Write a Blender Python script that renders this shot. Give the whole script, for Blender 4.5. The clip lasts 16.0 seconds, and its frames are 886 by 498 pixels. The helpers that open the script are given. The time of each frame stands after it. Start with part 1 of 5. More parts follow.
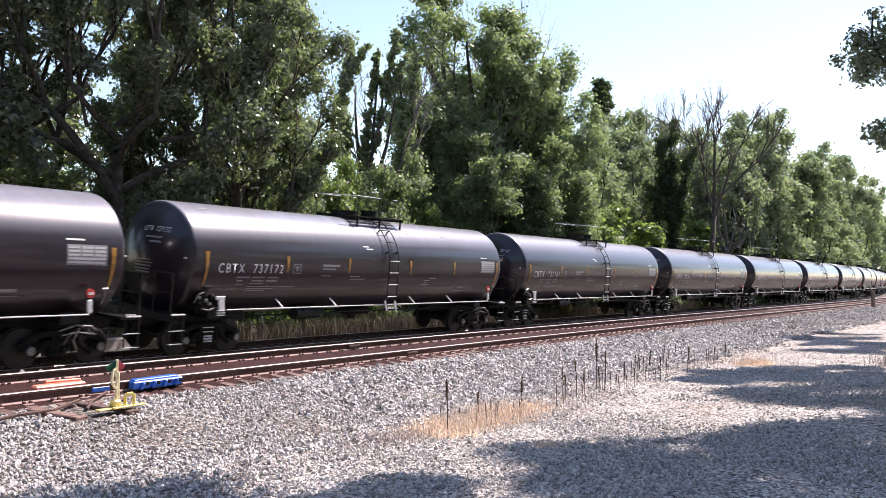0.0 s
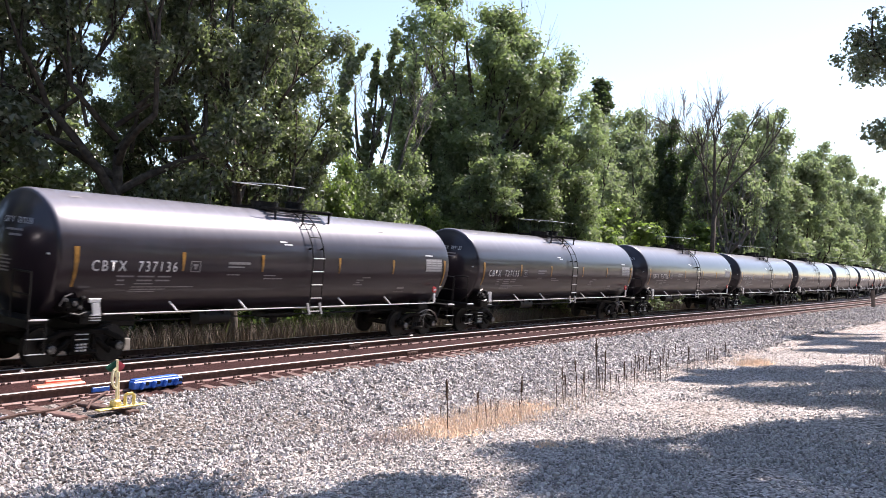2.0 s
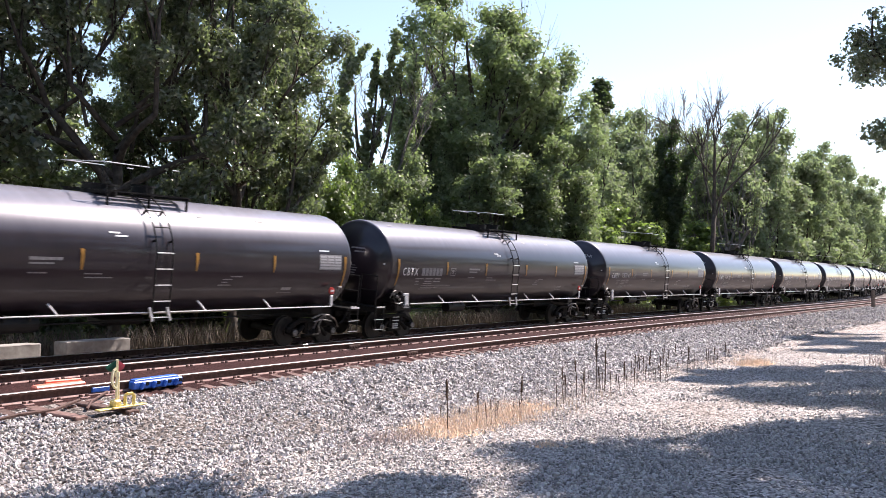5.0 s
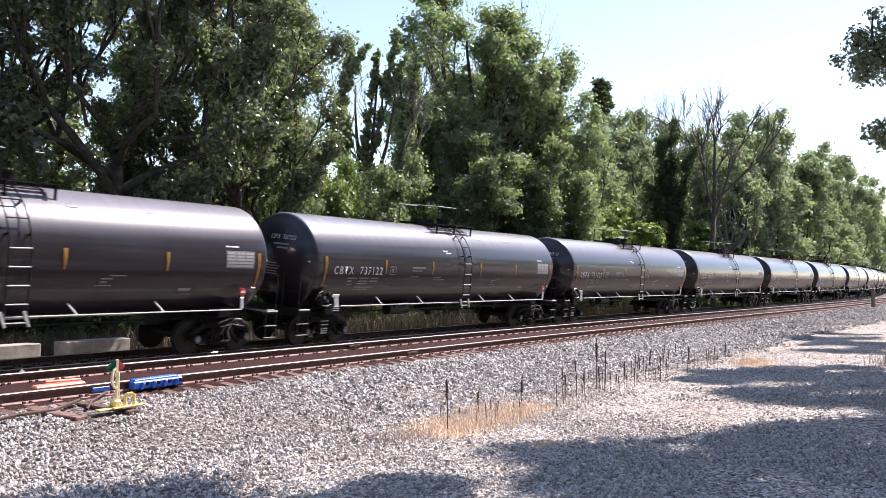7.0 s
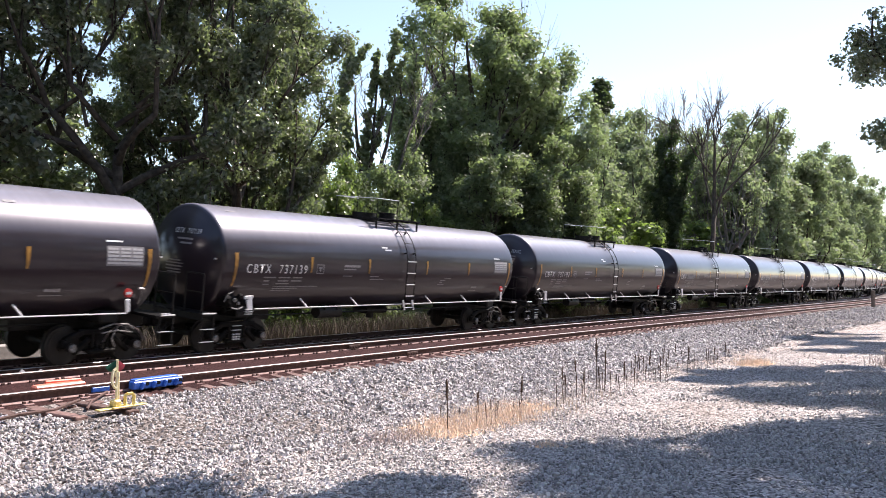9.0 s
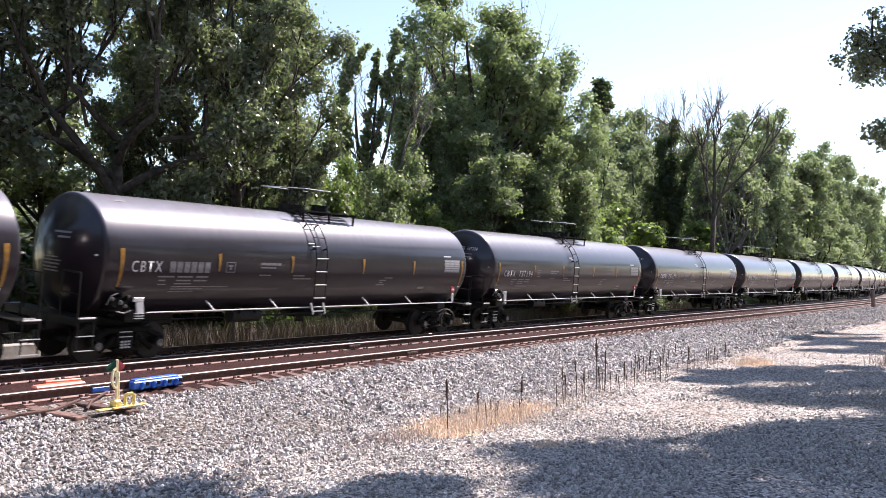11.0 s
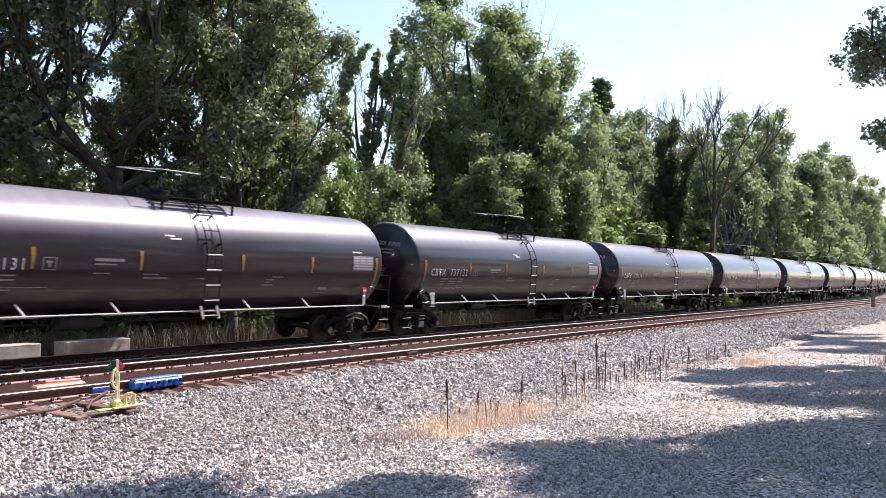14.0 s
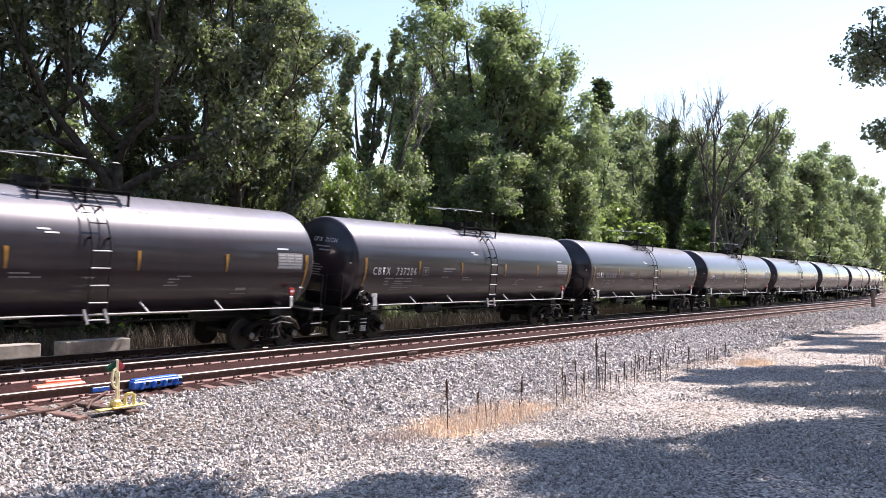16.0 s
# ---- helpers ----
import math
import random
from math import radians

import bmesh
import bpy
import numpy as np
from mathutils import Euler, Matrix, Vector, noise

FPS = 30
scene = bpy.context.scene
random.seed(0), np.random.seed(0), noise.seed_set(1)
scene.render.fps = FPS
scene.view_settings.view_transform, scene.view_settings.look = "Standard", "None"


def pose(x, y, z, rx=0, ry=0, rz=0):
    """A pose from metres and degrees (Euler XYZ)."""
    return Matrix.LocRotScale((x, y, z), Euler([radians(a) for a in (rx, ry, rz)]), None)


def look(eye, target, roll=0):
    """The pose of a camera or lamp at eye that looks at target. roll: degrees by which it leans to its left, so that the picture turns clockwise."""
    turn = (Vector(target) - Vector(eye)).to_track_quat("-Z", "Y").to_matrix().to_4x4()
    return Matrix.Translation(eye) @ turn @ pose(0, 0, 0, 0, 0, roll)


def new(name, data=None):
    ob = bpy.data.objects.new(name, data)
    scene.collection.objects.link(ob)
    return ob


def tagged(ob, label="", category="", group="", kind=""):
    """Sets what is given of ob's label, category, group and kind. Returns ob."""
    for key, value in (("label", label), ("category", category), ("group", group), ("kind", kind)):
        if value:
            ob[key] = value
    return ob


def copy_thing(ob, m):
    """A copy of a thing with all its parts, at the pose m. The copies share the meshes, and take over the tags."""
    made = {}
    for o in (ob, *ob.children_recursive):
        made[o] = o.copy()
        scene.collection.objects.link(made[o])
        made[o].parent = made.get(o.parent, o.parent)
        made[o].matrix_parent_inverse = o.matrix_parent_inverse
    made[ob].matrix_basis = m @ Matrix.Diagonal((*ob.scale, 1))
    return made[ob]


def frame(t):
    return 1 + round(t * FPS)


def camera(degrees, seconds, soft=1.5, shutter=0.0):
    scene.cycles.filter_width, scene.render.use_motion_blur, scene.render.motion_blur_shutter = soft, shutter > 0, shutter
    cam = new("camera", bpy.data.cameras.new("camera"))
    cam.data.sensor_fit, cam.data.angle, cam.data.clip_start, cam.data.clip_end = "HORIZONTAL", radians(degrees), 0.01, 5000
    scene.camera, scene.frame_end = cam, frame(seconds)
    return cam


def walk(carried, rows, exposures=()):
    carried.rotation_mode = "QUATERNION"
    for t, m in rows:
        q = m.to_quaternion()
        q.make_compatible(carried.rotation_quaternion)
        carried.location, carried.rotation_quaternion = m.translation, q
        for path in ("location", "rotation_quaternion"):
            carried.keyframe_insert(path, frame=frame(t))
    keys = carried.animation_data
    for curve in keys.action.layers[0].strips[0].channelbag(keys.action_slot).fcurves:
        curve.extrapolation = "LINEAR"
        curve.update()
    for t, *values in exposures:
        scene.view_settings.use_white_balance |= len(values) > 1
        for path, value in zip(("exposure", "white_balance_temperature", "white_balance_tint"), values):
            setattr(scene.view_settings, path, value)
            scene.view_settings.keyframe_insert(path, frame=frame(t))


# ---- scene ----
# ---- the camera stands still beside the line ----
EYE = Vector((0.0, 0.0, 1.882))
AIM = Vector((0.85316, 0.52045, 0.03543))
cam = camera(54.37, 16.0, soft=0.85, shutter=0.1)
walk(cam, [(0.0, look(EYE, EYE + AIM, 0.0)), (16.0, look(EYE, EYE + AIM, 0.0))], [(0.0, 0.95, 6900, 17), (16.0, 0.95, 6900, 17)])

# ---- daylight ----
SUN_AZ, SUN_EL = -16.0, 50.0          # degrees from +x towards +y, and above the horizon
world = bpy.data.worlds.new("sky")
scene.world = world
world.use_nodes = True
wn = world.node_tree.nodes
sky = wn.new("ShaderNodeTexSky")
sky.sky_type, sky.sun_disc = "NISHITA", False
sky.sun_elevation, sky.sun_rotation = radians(SUN_EL), radians(90 - SUN_AZ)
sky.air_density, sky.dust_density, sky.ozone_density = 1.0, 0.3, 0.6
wn["Background"].inputs["Strength"].default_value = 0.13
world.node_tree.links.new(sky.outputs["Color"], wn["Background"].inputs["Color"])
sun = new("sun", bpy.data.lights.new("sun", "SUN"))
sun.data.energy, sun.data.angle, sun.data.color = 5.0, radians(0.53), (1.0, 0.965, 0.925)
sun_dir = Vector((math.cos(radians(SUN_EL)) * math.cos(radians(SUN_AZ)), math.cos(radians(SUN_EL)) * math.sin(radians(SUN_AZ)), math.sin(radians(SUN_EL))))
sun.matrix_world = look(sun_dir * 60, (0, 0, 0))

# ---- the line of the railway: a curve with a cant ----
CANT = radians(6.03)
GRADE, Y0 = -0.00366, 19.158
_s = np.arange(-90.0, 420.01, 0.5)
_k = np.where(_s < -30, -0.00197 - 0.0009, np.where(_s > 150, 0.0, -0.00197 + 0.0000297 * _s))
_h = np.concatenate([[0.0], np.cumsum((_k[1:] + _k[:-1]) * 0.25)])
_h -= np.interp(0.0, _s, _h)
_x = np.concatenate([[0.0], np.cumsum((np.cos(_h[1:]) + np.cos(_h[:-1])) * 0.25)])
_y = np.concatenate([[0.0], np.cumsum((np.sin(_h[1:]) + np.sin(_h[:-1])) * 0.25)])
_x -= np.interp(0.0, _s, _x)
_y += Y0 - np.interp(0.0, _s, _y)


def heading(s):
    return float(np.interp(s, _s, _h))


def line(s, lat=0.0, z=0.0):
    """World place of a point beside the main line."""
    a = heading(s)
    return Vector((float(np.interp(s, _s, _x)) - math.sin(a) * lat, float(np.interp(s, _s, _y)) + math.cos(a) * lat, z + GRADE * s))


def siding(s):
    """Offset of the near track's centre from the main line's."""
    return -4.73 - 0.01314 * max(-20.0, min(95.0, s))


SIDING_Z = 0.125


# ---- materials ----
def material(name, rough=0.6, metal=0.0):
    m = bpy.data.materials.new(name)
    m.use_nodes = True
    b = m.node_tree.nodes["Principled BSDF"]
    b.inputs["Roughness"].default_value, b.inputs["Metallic"].default_value = rough, metal
    return m, m.node_tree.nodes, m.node_tree.links, b


def ramp(nodes, stops):
    r = nodes.new("ShaderNodeValToRGB")
    e = r.color_ramp.elements
    e[0].position, e[0].color = stops[0][0], (*stops[0][1], 1)
    e[1].position, e[1].color = stops[-1][0], (*stops[-1][1], 1)
    for p, c in stops[1:-1]:
        n = e.new(p)
        n.color = (*c, 1)
    return r


def speckled(name, stops, scale, detail=6.0, rough=0.8, metal=0.0, bump=0.0, bump_scale=None, coarse=None, vary=0.0, rough_vary=0.0):
    """A surface whose colour runs through the stops by noise, with a coarser stain and a fine relief."""
    m, n, l, b = material(name, rough, metal)
    co = n.new("ShaderNodeTexCoord")
    t = n.new("ShaderNodeTexNoise")
    t.inputs["Scale"].default_value, t.inputs["Detail"].default_value = scale, detail
    l.new(co.outputs["Object"], t.inputs["Vector"])
    r = ramp(n, stops)
    l.new(t.outputs["Fac"], r.inputs["Fac"])
    out = r.outputs["Color"]
    if coarse:
        t2 = n.new("ShaderNodeTexNoise")
        t2.inputs["Scale"].default_value, t2.inputs["Detail"].default_value = coarse, 4.0
        l.new(co.outputs["Object"], t2.inputs["Vector"])
        r2 = ramp(n, [(0.3, (0.72, 0.70, 0.68)), (0.7, (1.15, 1.13, 1.1))])
        l.new(t2.outputs["Fac"], r2.inputs["Fac"])
        mx = n.new("ShaderNodeMix")
        mx.data_type, mx.blend_type = "RGBA", "MULTIPLY"
        mx.inputs[0].default_value = 1.0
        l.new(out, mx.inputs[6])
        l.new(r2.outputs["Color"], mx.inputs[7])
        out = mx.outputs[2]
    if vary:
        oi = n.new("ShaderNodeObjectInfo")
        hs = n.new("ShaderNodeHueSaturation")
        mr = n.new("ShaderNodeMapRange")
        mr.inputs["To Min"].default_value, mr.inputs["To Max"].default_value = 1 - vary, 1 + vary
        l.new(oi.outputs["Random"], mr.inputs["Value"])
        l.new(mr.outputs["Result"], hs.inputs["Value"])
        l.new(out, hs.inputs["Color"])
        out = hs.outputs["Color"]
    l.new(out, b.inputs["Base Color"])
    if rough_vary:
        mr = n.new("ShaderNodeMapRange")
        mr.inputs["To Min"].default_value, mr.inputs["To Max"].default_value = rough - rough_vary, rough + rough_vary
        l.new(t.outputs["Fac"], mr.inputs["Value"])
        l.new(mr.outputs["Result"], b.inputs["Roughness"])
    if bump:
        t3 = n.new("ShaderNodeTexNoise")
        t3.inputs["Scale"].default_value, t3.inputs["Detail"].default_value = bump_scale or scale * 2, 5.0
        l.new(co.outputs["Object"], t3.inputs["Vector"])
        bp = n.new("ShaderNodeBump")
        bp.inputs["Strength"].default_value, bp.inputs["Distance"].default_value = min(1.0, bump), 0.02
        l.new(t3.outputs["Fac"], bp.inputs["Height"])
        l.new(bp.outputs["Normal"], b.inputs["Normal"])
    return m


def island_stone(name, dark, light, rough=0.85):
    """Loose stones: every stone its own grey."""
    m, n, l, b = material(name, rough)
    g = n.new("ShaderNodeNewGeometry")
    r = ramp(n, [(0.0, dark), (0.45, tuple((a + c) / 2 for a, c in zip(dark, light))), (1.0, light)])
    l.new(g.outputs["Random Per Island"], r.inputs["Fac"])
    co = n.new("ShaderNodeTexCoord")
    t = n.new("ShaderNodeTexNoise")
    t.inputs["Scale"].default_value = 60.0
    l.new(co.outputs["Object"], t.inputs["Vector"])
    mx = n.new("ShaderNodeMix")
    mx.data_type, mx.blend_type = "RGBA", "OVERLAY"
    mx.inputs[0].default_value = 0.5
    l.new(r.outputs["Color"], mx.inputs[6])
    l.new(t.outputs["Color"], mx.inputs[7])
    hs = n.new("ShaderNodeHueSaturation")
    hs.inputs["Saturation"].default_value = 0.6
    l.new(mx.outputs[2], hs.inputs["Color"])
    l.new(hs.outputs["Color"], b.inputs["Base Color"])
    return m


def leafy(name, dark, light, back, gloss=0.35):
    """Leaves: each its own green, a little light coming through."""
    m, n, l, b = material(name, gloss)
    g = n.new("ShaderNodeNewGeometry")
    r = ramp(n, [(0.0, dark), (0.6, tuple((a + c) / 2 for a, c in zip(dark, light))), (1.0, light)])
    l.new(g.outputs["Random Per Island"], r.inputs["Fac"])
    oi = n.new("ShaderNodeObjectInfo")
    mr = n.new("ShaderNodeMapRange")
    mr.inputs["To Min"].default_value, mr.inputs["To Max"].default_value = 0.75, 1.3
    l.new(oi.outputs["Random"], mr.inputs["Value"])
    hs = n.new("ShaderNodeHueSaturation")
    l.new(mr.outputs["Result"], hs.inputs["Value"])
    hs.inputs["Saturation"].default_value = 0.88
    l.new(r.outputs["Color"], hs.inputs["Color"])
    hue = n.new("ShaderNodeMapRange")
    hue.inputs["To Min"].default_value, hue.inputs["To Max"].default_value = 0.475, 0.515
    wh = n.new("ShaderNodeTexWhiteNoise")
    wh.noise_dimensions = "1D"
    l.new(oi.outputs["Random"], wh.inputs["W"])
    l.new(wh.outputs["Value"], hue.inputs["Value"])
    l.new(hue.outputs["Result"], hs.inputs["Hue"])
    l.new(hs.outputs["Color"], b.inputs["Base Color"])
    tr = n.new("ShaderNodeBsdfTranslucent")
    tr.inputs["Color"].default_value = (*back, 1)
    mix = n.new("ShaderNodeMixShader")
    mix.inputs[0].default_value = 0.42
    l.new(b.outputs["BSDF"], mix.inputs[1])
    l.new(tr.outputs["BSDF"], mix.inputs[2])
    l.new(mix.outputs["Shader"], n["Material Output"].inputs["Surface"])
    return m


TANK = speckled("tank_black", [(0.25, (0.012, 0.0085, 0.012)), (0.75, (0.020, 0.0145, 0.019))], 1.4, 8, 0.37, 0.0, 0.0, 3.0, None, 0.12, 0.04)
_b = TANK.node_tree.nodes["Principled BSDF"]
_b.inputs["Specular Tint"].default_value = (0.93, 0.86, 1.0, 1)
_b.inputs["Specular IOR Level"].default_value = 0.26
_b.inputs["Coat Weight"].default_value, _b.inputs["Coat Roughness"].default_value = 0.78, 0.155
# pale road dust on the tank's crown, also painting in its sky reflection, thinning out unevenly down the sides
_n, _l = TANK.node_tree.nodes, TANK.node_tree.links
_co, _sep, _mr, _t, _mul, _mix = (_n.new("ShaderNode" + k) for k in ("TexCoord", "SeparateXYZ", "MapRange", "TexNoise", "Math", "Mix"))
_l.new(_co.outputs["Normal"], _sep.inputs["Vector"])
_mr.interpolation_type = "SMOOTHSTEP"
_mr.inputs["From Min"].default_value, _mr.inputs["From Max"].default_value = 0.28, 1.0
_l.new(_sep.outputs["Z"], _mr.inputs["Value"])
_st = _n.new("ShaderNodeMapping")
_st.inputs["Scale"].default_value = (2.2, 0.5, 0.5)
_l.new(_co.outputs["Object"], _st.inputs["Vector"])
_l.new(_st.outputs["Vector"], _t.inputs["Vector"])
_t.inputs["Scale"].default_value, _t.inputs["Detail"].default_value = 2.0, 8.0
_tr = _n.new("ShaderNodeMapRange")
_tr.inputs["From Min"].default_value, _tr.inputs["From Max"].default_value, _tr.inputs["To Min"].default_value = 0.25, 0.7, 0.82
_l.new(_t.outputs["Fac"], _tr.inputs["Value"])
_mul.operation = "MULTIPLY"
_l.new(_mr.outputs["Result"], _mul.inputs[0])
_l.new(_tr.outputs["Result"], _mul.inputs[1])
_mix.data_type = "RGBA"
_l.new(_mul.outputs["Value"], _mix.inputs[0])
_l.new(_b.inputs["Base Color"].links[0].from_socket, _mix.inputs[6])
# lavender and brighter than plain dust, for the reflected sky
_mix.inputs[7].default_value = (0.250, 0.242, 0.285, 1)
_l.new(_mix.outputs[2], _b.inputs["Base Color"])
STEEL = speckled("frame_black", [(0.3, (0.006, 0.0055, 0.006)), (0.8, (0.018, 0.016, 0.015))], 6.0, 6, 0.5, 0.0, 0.15, 30.0, None, 0.15, 0.1)
TRUCK = speckled("truck_grime", [(0.3, (0.004, 0.0036, 0.0034)), (0.6, (0.009, 0.0075, 0.007)), (0.85, (0.022, 0.018, 0.015))], 9.0, 6, 0.66, 0.0, 0.3, 40.0)
TRUCK.node_tree.nodes["Principled BSDF"].inputs["Specular IOR Level"].default_value = 0.12
STEEL.node_tree.nodes["Principled BSDF"].inputs["Specular IOR Level"].default_value = 0.25
WHEEL = speckled("wheel_steel", [(0.3, (0.008, 0.0065, 0.006)), (0.8, (0.022, 0.017, 0.015))], 10.0, 5, 0.6, 0.0)
GALV = speckled("bare_rail_paint", [(0.3, (0.55, 0.54, 0.55)), (0.7, (0.75, 0.74, 0.75))], 20.0, 4, 0.35)
MARK = speckled("white_marking", [(0.3, (0.62, 0.61, 0.62)), (0.7, (0.78, 0.77, 0.78))], 18.0, 4, 0.6)
MARK_GREY = speckled("grey_marking", [(0.3, (0.36, 0.35, 0.36)), (0.7, (0.50, 0.49, 0.50))], 18.0, 4, 0.6)
MARK_DIM = speckled("faded_marking", [(0.3, (0.16, 0.15, 0.16)), (0.7, (0.30, 0.29, 0.30))], 14.0, 4, 0.6)
AMBER = speckled("amber_reflector", [(0.3, (0.26, 0.125, 0.022)), (0.7, (0.46, 0.24, 0.05))], 8.0, 4, 0.35)
RED = speckled("red_paint", [(0.3, (0.45, 0.03, 0.03)), (0.7, (0.62, 0.06, 0.05))], 12.0, 4, 0.45)
RUST = speckled("rusty_rail", [(0.25, (0.055, 0.028, 0.024)), (0.55, (0.115, 0.062, 0.053)), (0.85, (0.19, 0.115, 0.098))], 14.0, 7, 0.8, 0.1, 0.3, 60.0, 0.7)
PINK = speckled("dusty_rail_foot", [(0.25, (0.25, 0.145, 0.13)), (0.55, (0.39, 0.255, 0.24)), (0.85, (0.53, 0.385, 0.37))], 12.0, 7, 0.85, 0.0, 0.3, 60.0, 0.9)
POLISH = speckled("polished_rail", [(0.3, (0.70, 0.69, 0.70)), (0.7, (0.84, 0.83, 0.84))], 8.0, 4, 0.42, 0.6)
DULL = speckled("dull_rail_top", [(0.3, (0.26, 0.215, 0.205)), (0.7, (0.40, 0.35, 0.34))], 10.0, 5, 0.5, 0.4)
TIE = speckled("creosote_tie", [(0.25, (0.075, 0.042, 0.037)), (0.55, (0.19, 0.115, 0.102)), (0.85, (0.34, 0.235, 0.215))], 9.0, 8, 0.9, 0.0, 0.5, 30.0, 1.2, 0.3)
CONCRETE = speckled("weathered_concrete", [(0.25, (0.30, 0.275, 0.265)), (0.6, (0.41, 0.385, 0.37)), (0.85, (0.50, 0.475, 0.46))], 7.0, 8, 0.9, 0.0, 0.3, 40.0, 1.5)
YELLOW = speckled("yellow_paint", [(0.25, (0.62, 0.44, 0.10)), (0.6, (0.80, 0.65, 0.24)), (0.9, (0.86, 0.78, 0.50))], 10.0, 6, 0.5, 0.0, 0.1, 40.0)
BLUE = speckled("blue_paint", [(0.25, (0.02, 0.09, 0.42)), (0.6, (0.03, 0.15, 0.60)), (0.9, (0.10, 0.26, 0.72))], 10.0, 6, 0.4, 0.0, 0.1, 40.0)
BRIGHTRED = speckled("red_orange_paint", [(0.25, (0.74, 0.16, 0.10)), (0.6, (0.86, 0.28, 0.19)), (0.9, (0.90, 0.50, 0.42))], 9.0, 6, 0.45, 0.0, 0.1, 40.0)
GREEN = speckled("green_paint", [(0.3, (0.008, 0.085, 0.055)), (0.7, (0.016, 0.15, 0.095))], 12.0, 4, 0.45)
WOOD = speckled("weathered_post", [(0.25, (0.12, 0.09, 0.07)), (0.6, (0.22, 0.17, 0.14)), (0.85, (0.32, 0.27, 0.23))], 12.0, 8, 0.9, 0.0, 0.4, 40.0)
BARK = speckled("bark", [(0.25, (0.030, 0.022, 0.017)), (0.55, (0.075, 0.058, 0.045)), (0.85, (0.14, 0.115, 0.095))], 5.0, 8, 0.95, 0.0, 0.6, 14.0)
DEADWOOD = speckled("grey_deadwood", [(0.25, (0.10, 0.086, 0.08)), (0.6, (0.18, 0.16, 0.15)), (0.85, (0.27, 0.245, 0.23))], 5.0, 8, 0.95, 0.0, 0.4, 20.0)
STALK = speckled("dead_stalk", [(0.25, (0.05, 0.032, 0.022)), (0.7, (0.13, 0.085, 0.06))], 20.0, 6, 0.95)
STRAW = island_stone("straw_blades", (0.64, 0.43, 0.27), (0.92, 0.72, 0.52), 0.9)
STRAW.node_tree.nodes["Hue/Saturation/Value"].inputs["Saturation"].default_value = 0.62
DRYGRASS = island_stone("dry_tall_grass", (0.07, 0.053, 0.037), (0.18, 0.138, 0.10), 0.9)
DRYGRASS.node_tree.nodes["Hue/Saturation/Value"].inputs["Saturation"].default_value = 0.9
BALLAST = island_stone("grey_ballast", (0.20, 0.172, 0.166), (0.70, 0.62, 0.60), 0.85)
STONE = speckled("ballast_stone_grey", [(0.25, (0.24, 0.21, 0.205)), (0.6, (0.37, 0.335, 0.325)), (0.85, (0.50, 0.455, 0.44))], 9.0, 6, 0.85, 0.0, 0.3, 25.0, None, 0.35)
MAROON = speckled("maroon_target", [(0.3, (0.16, 0.012, 0.025)), (0.7, (0.26, 0.025, 0.045))], 12.0, 4, 0.45)
CREAM = speckled("pale_yellow_paint", [(0.25, (0.70, 0.58, 0.30)), (0.6, (0.82, 0.74, 0.50)), (0.9, (0.88, 0.83, 0.66))], 10.0, 6, 0.5)
MULCH = island_stone("reddish_dead_stems", (0.26, 0.15, 0.13), (0.62, 0.44, 0.39), 0.9)
PEBBLE = island_stone("pale_pebbles", (0.26, 0.225, 0.21), (0.74, 0.665, 0.63), 0.85)
LEAF_DARK = leafy("oak_leaves", (0.072, 0.080, 0.056), (0.285, 0.295, 0.225), (0.25, 0.33, 0.12), 0.28)
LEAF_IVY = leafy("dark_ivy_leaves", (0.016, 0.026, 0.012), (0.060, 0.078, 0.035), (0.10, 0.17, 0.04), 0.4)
LEAF_MID = leafy("maple_leaves", (0.076, 0.096, 0.048), (0.260, 0.282, 0.168), (0.34, 0.46, 0.16), 0.5)
# leaf colour lightened in place of haze over the far tree line
LEAF_FAR = leafy("pale_green_leaves", (0.090, 0.108, 0.060), (0.260, 0.280, 0.175), (0.36, 0.47, 0.20), 0.62)
LEAF_LIGHT = leafy("sunlit_young_leaves", (0.080, 0.110, 0.034), (0.175, 0.215, 0.078), (0.34, 0.50, 0.10), 0.45)
GRASS = leafy("green_grass", (0.050, 0.075, 0.022), (0.17, 0.20, 0.075), (0.16, 0.24, 0.05), 0.5)


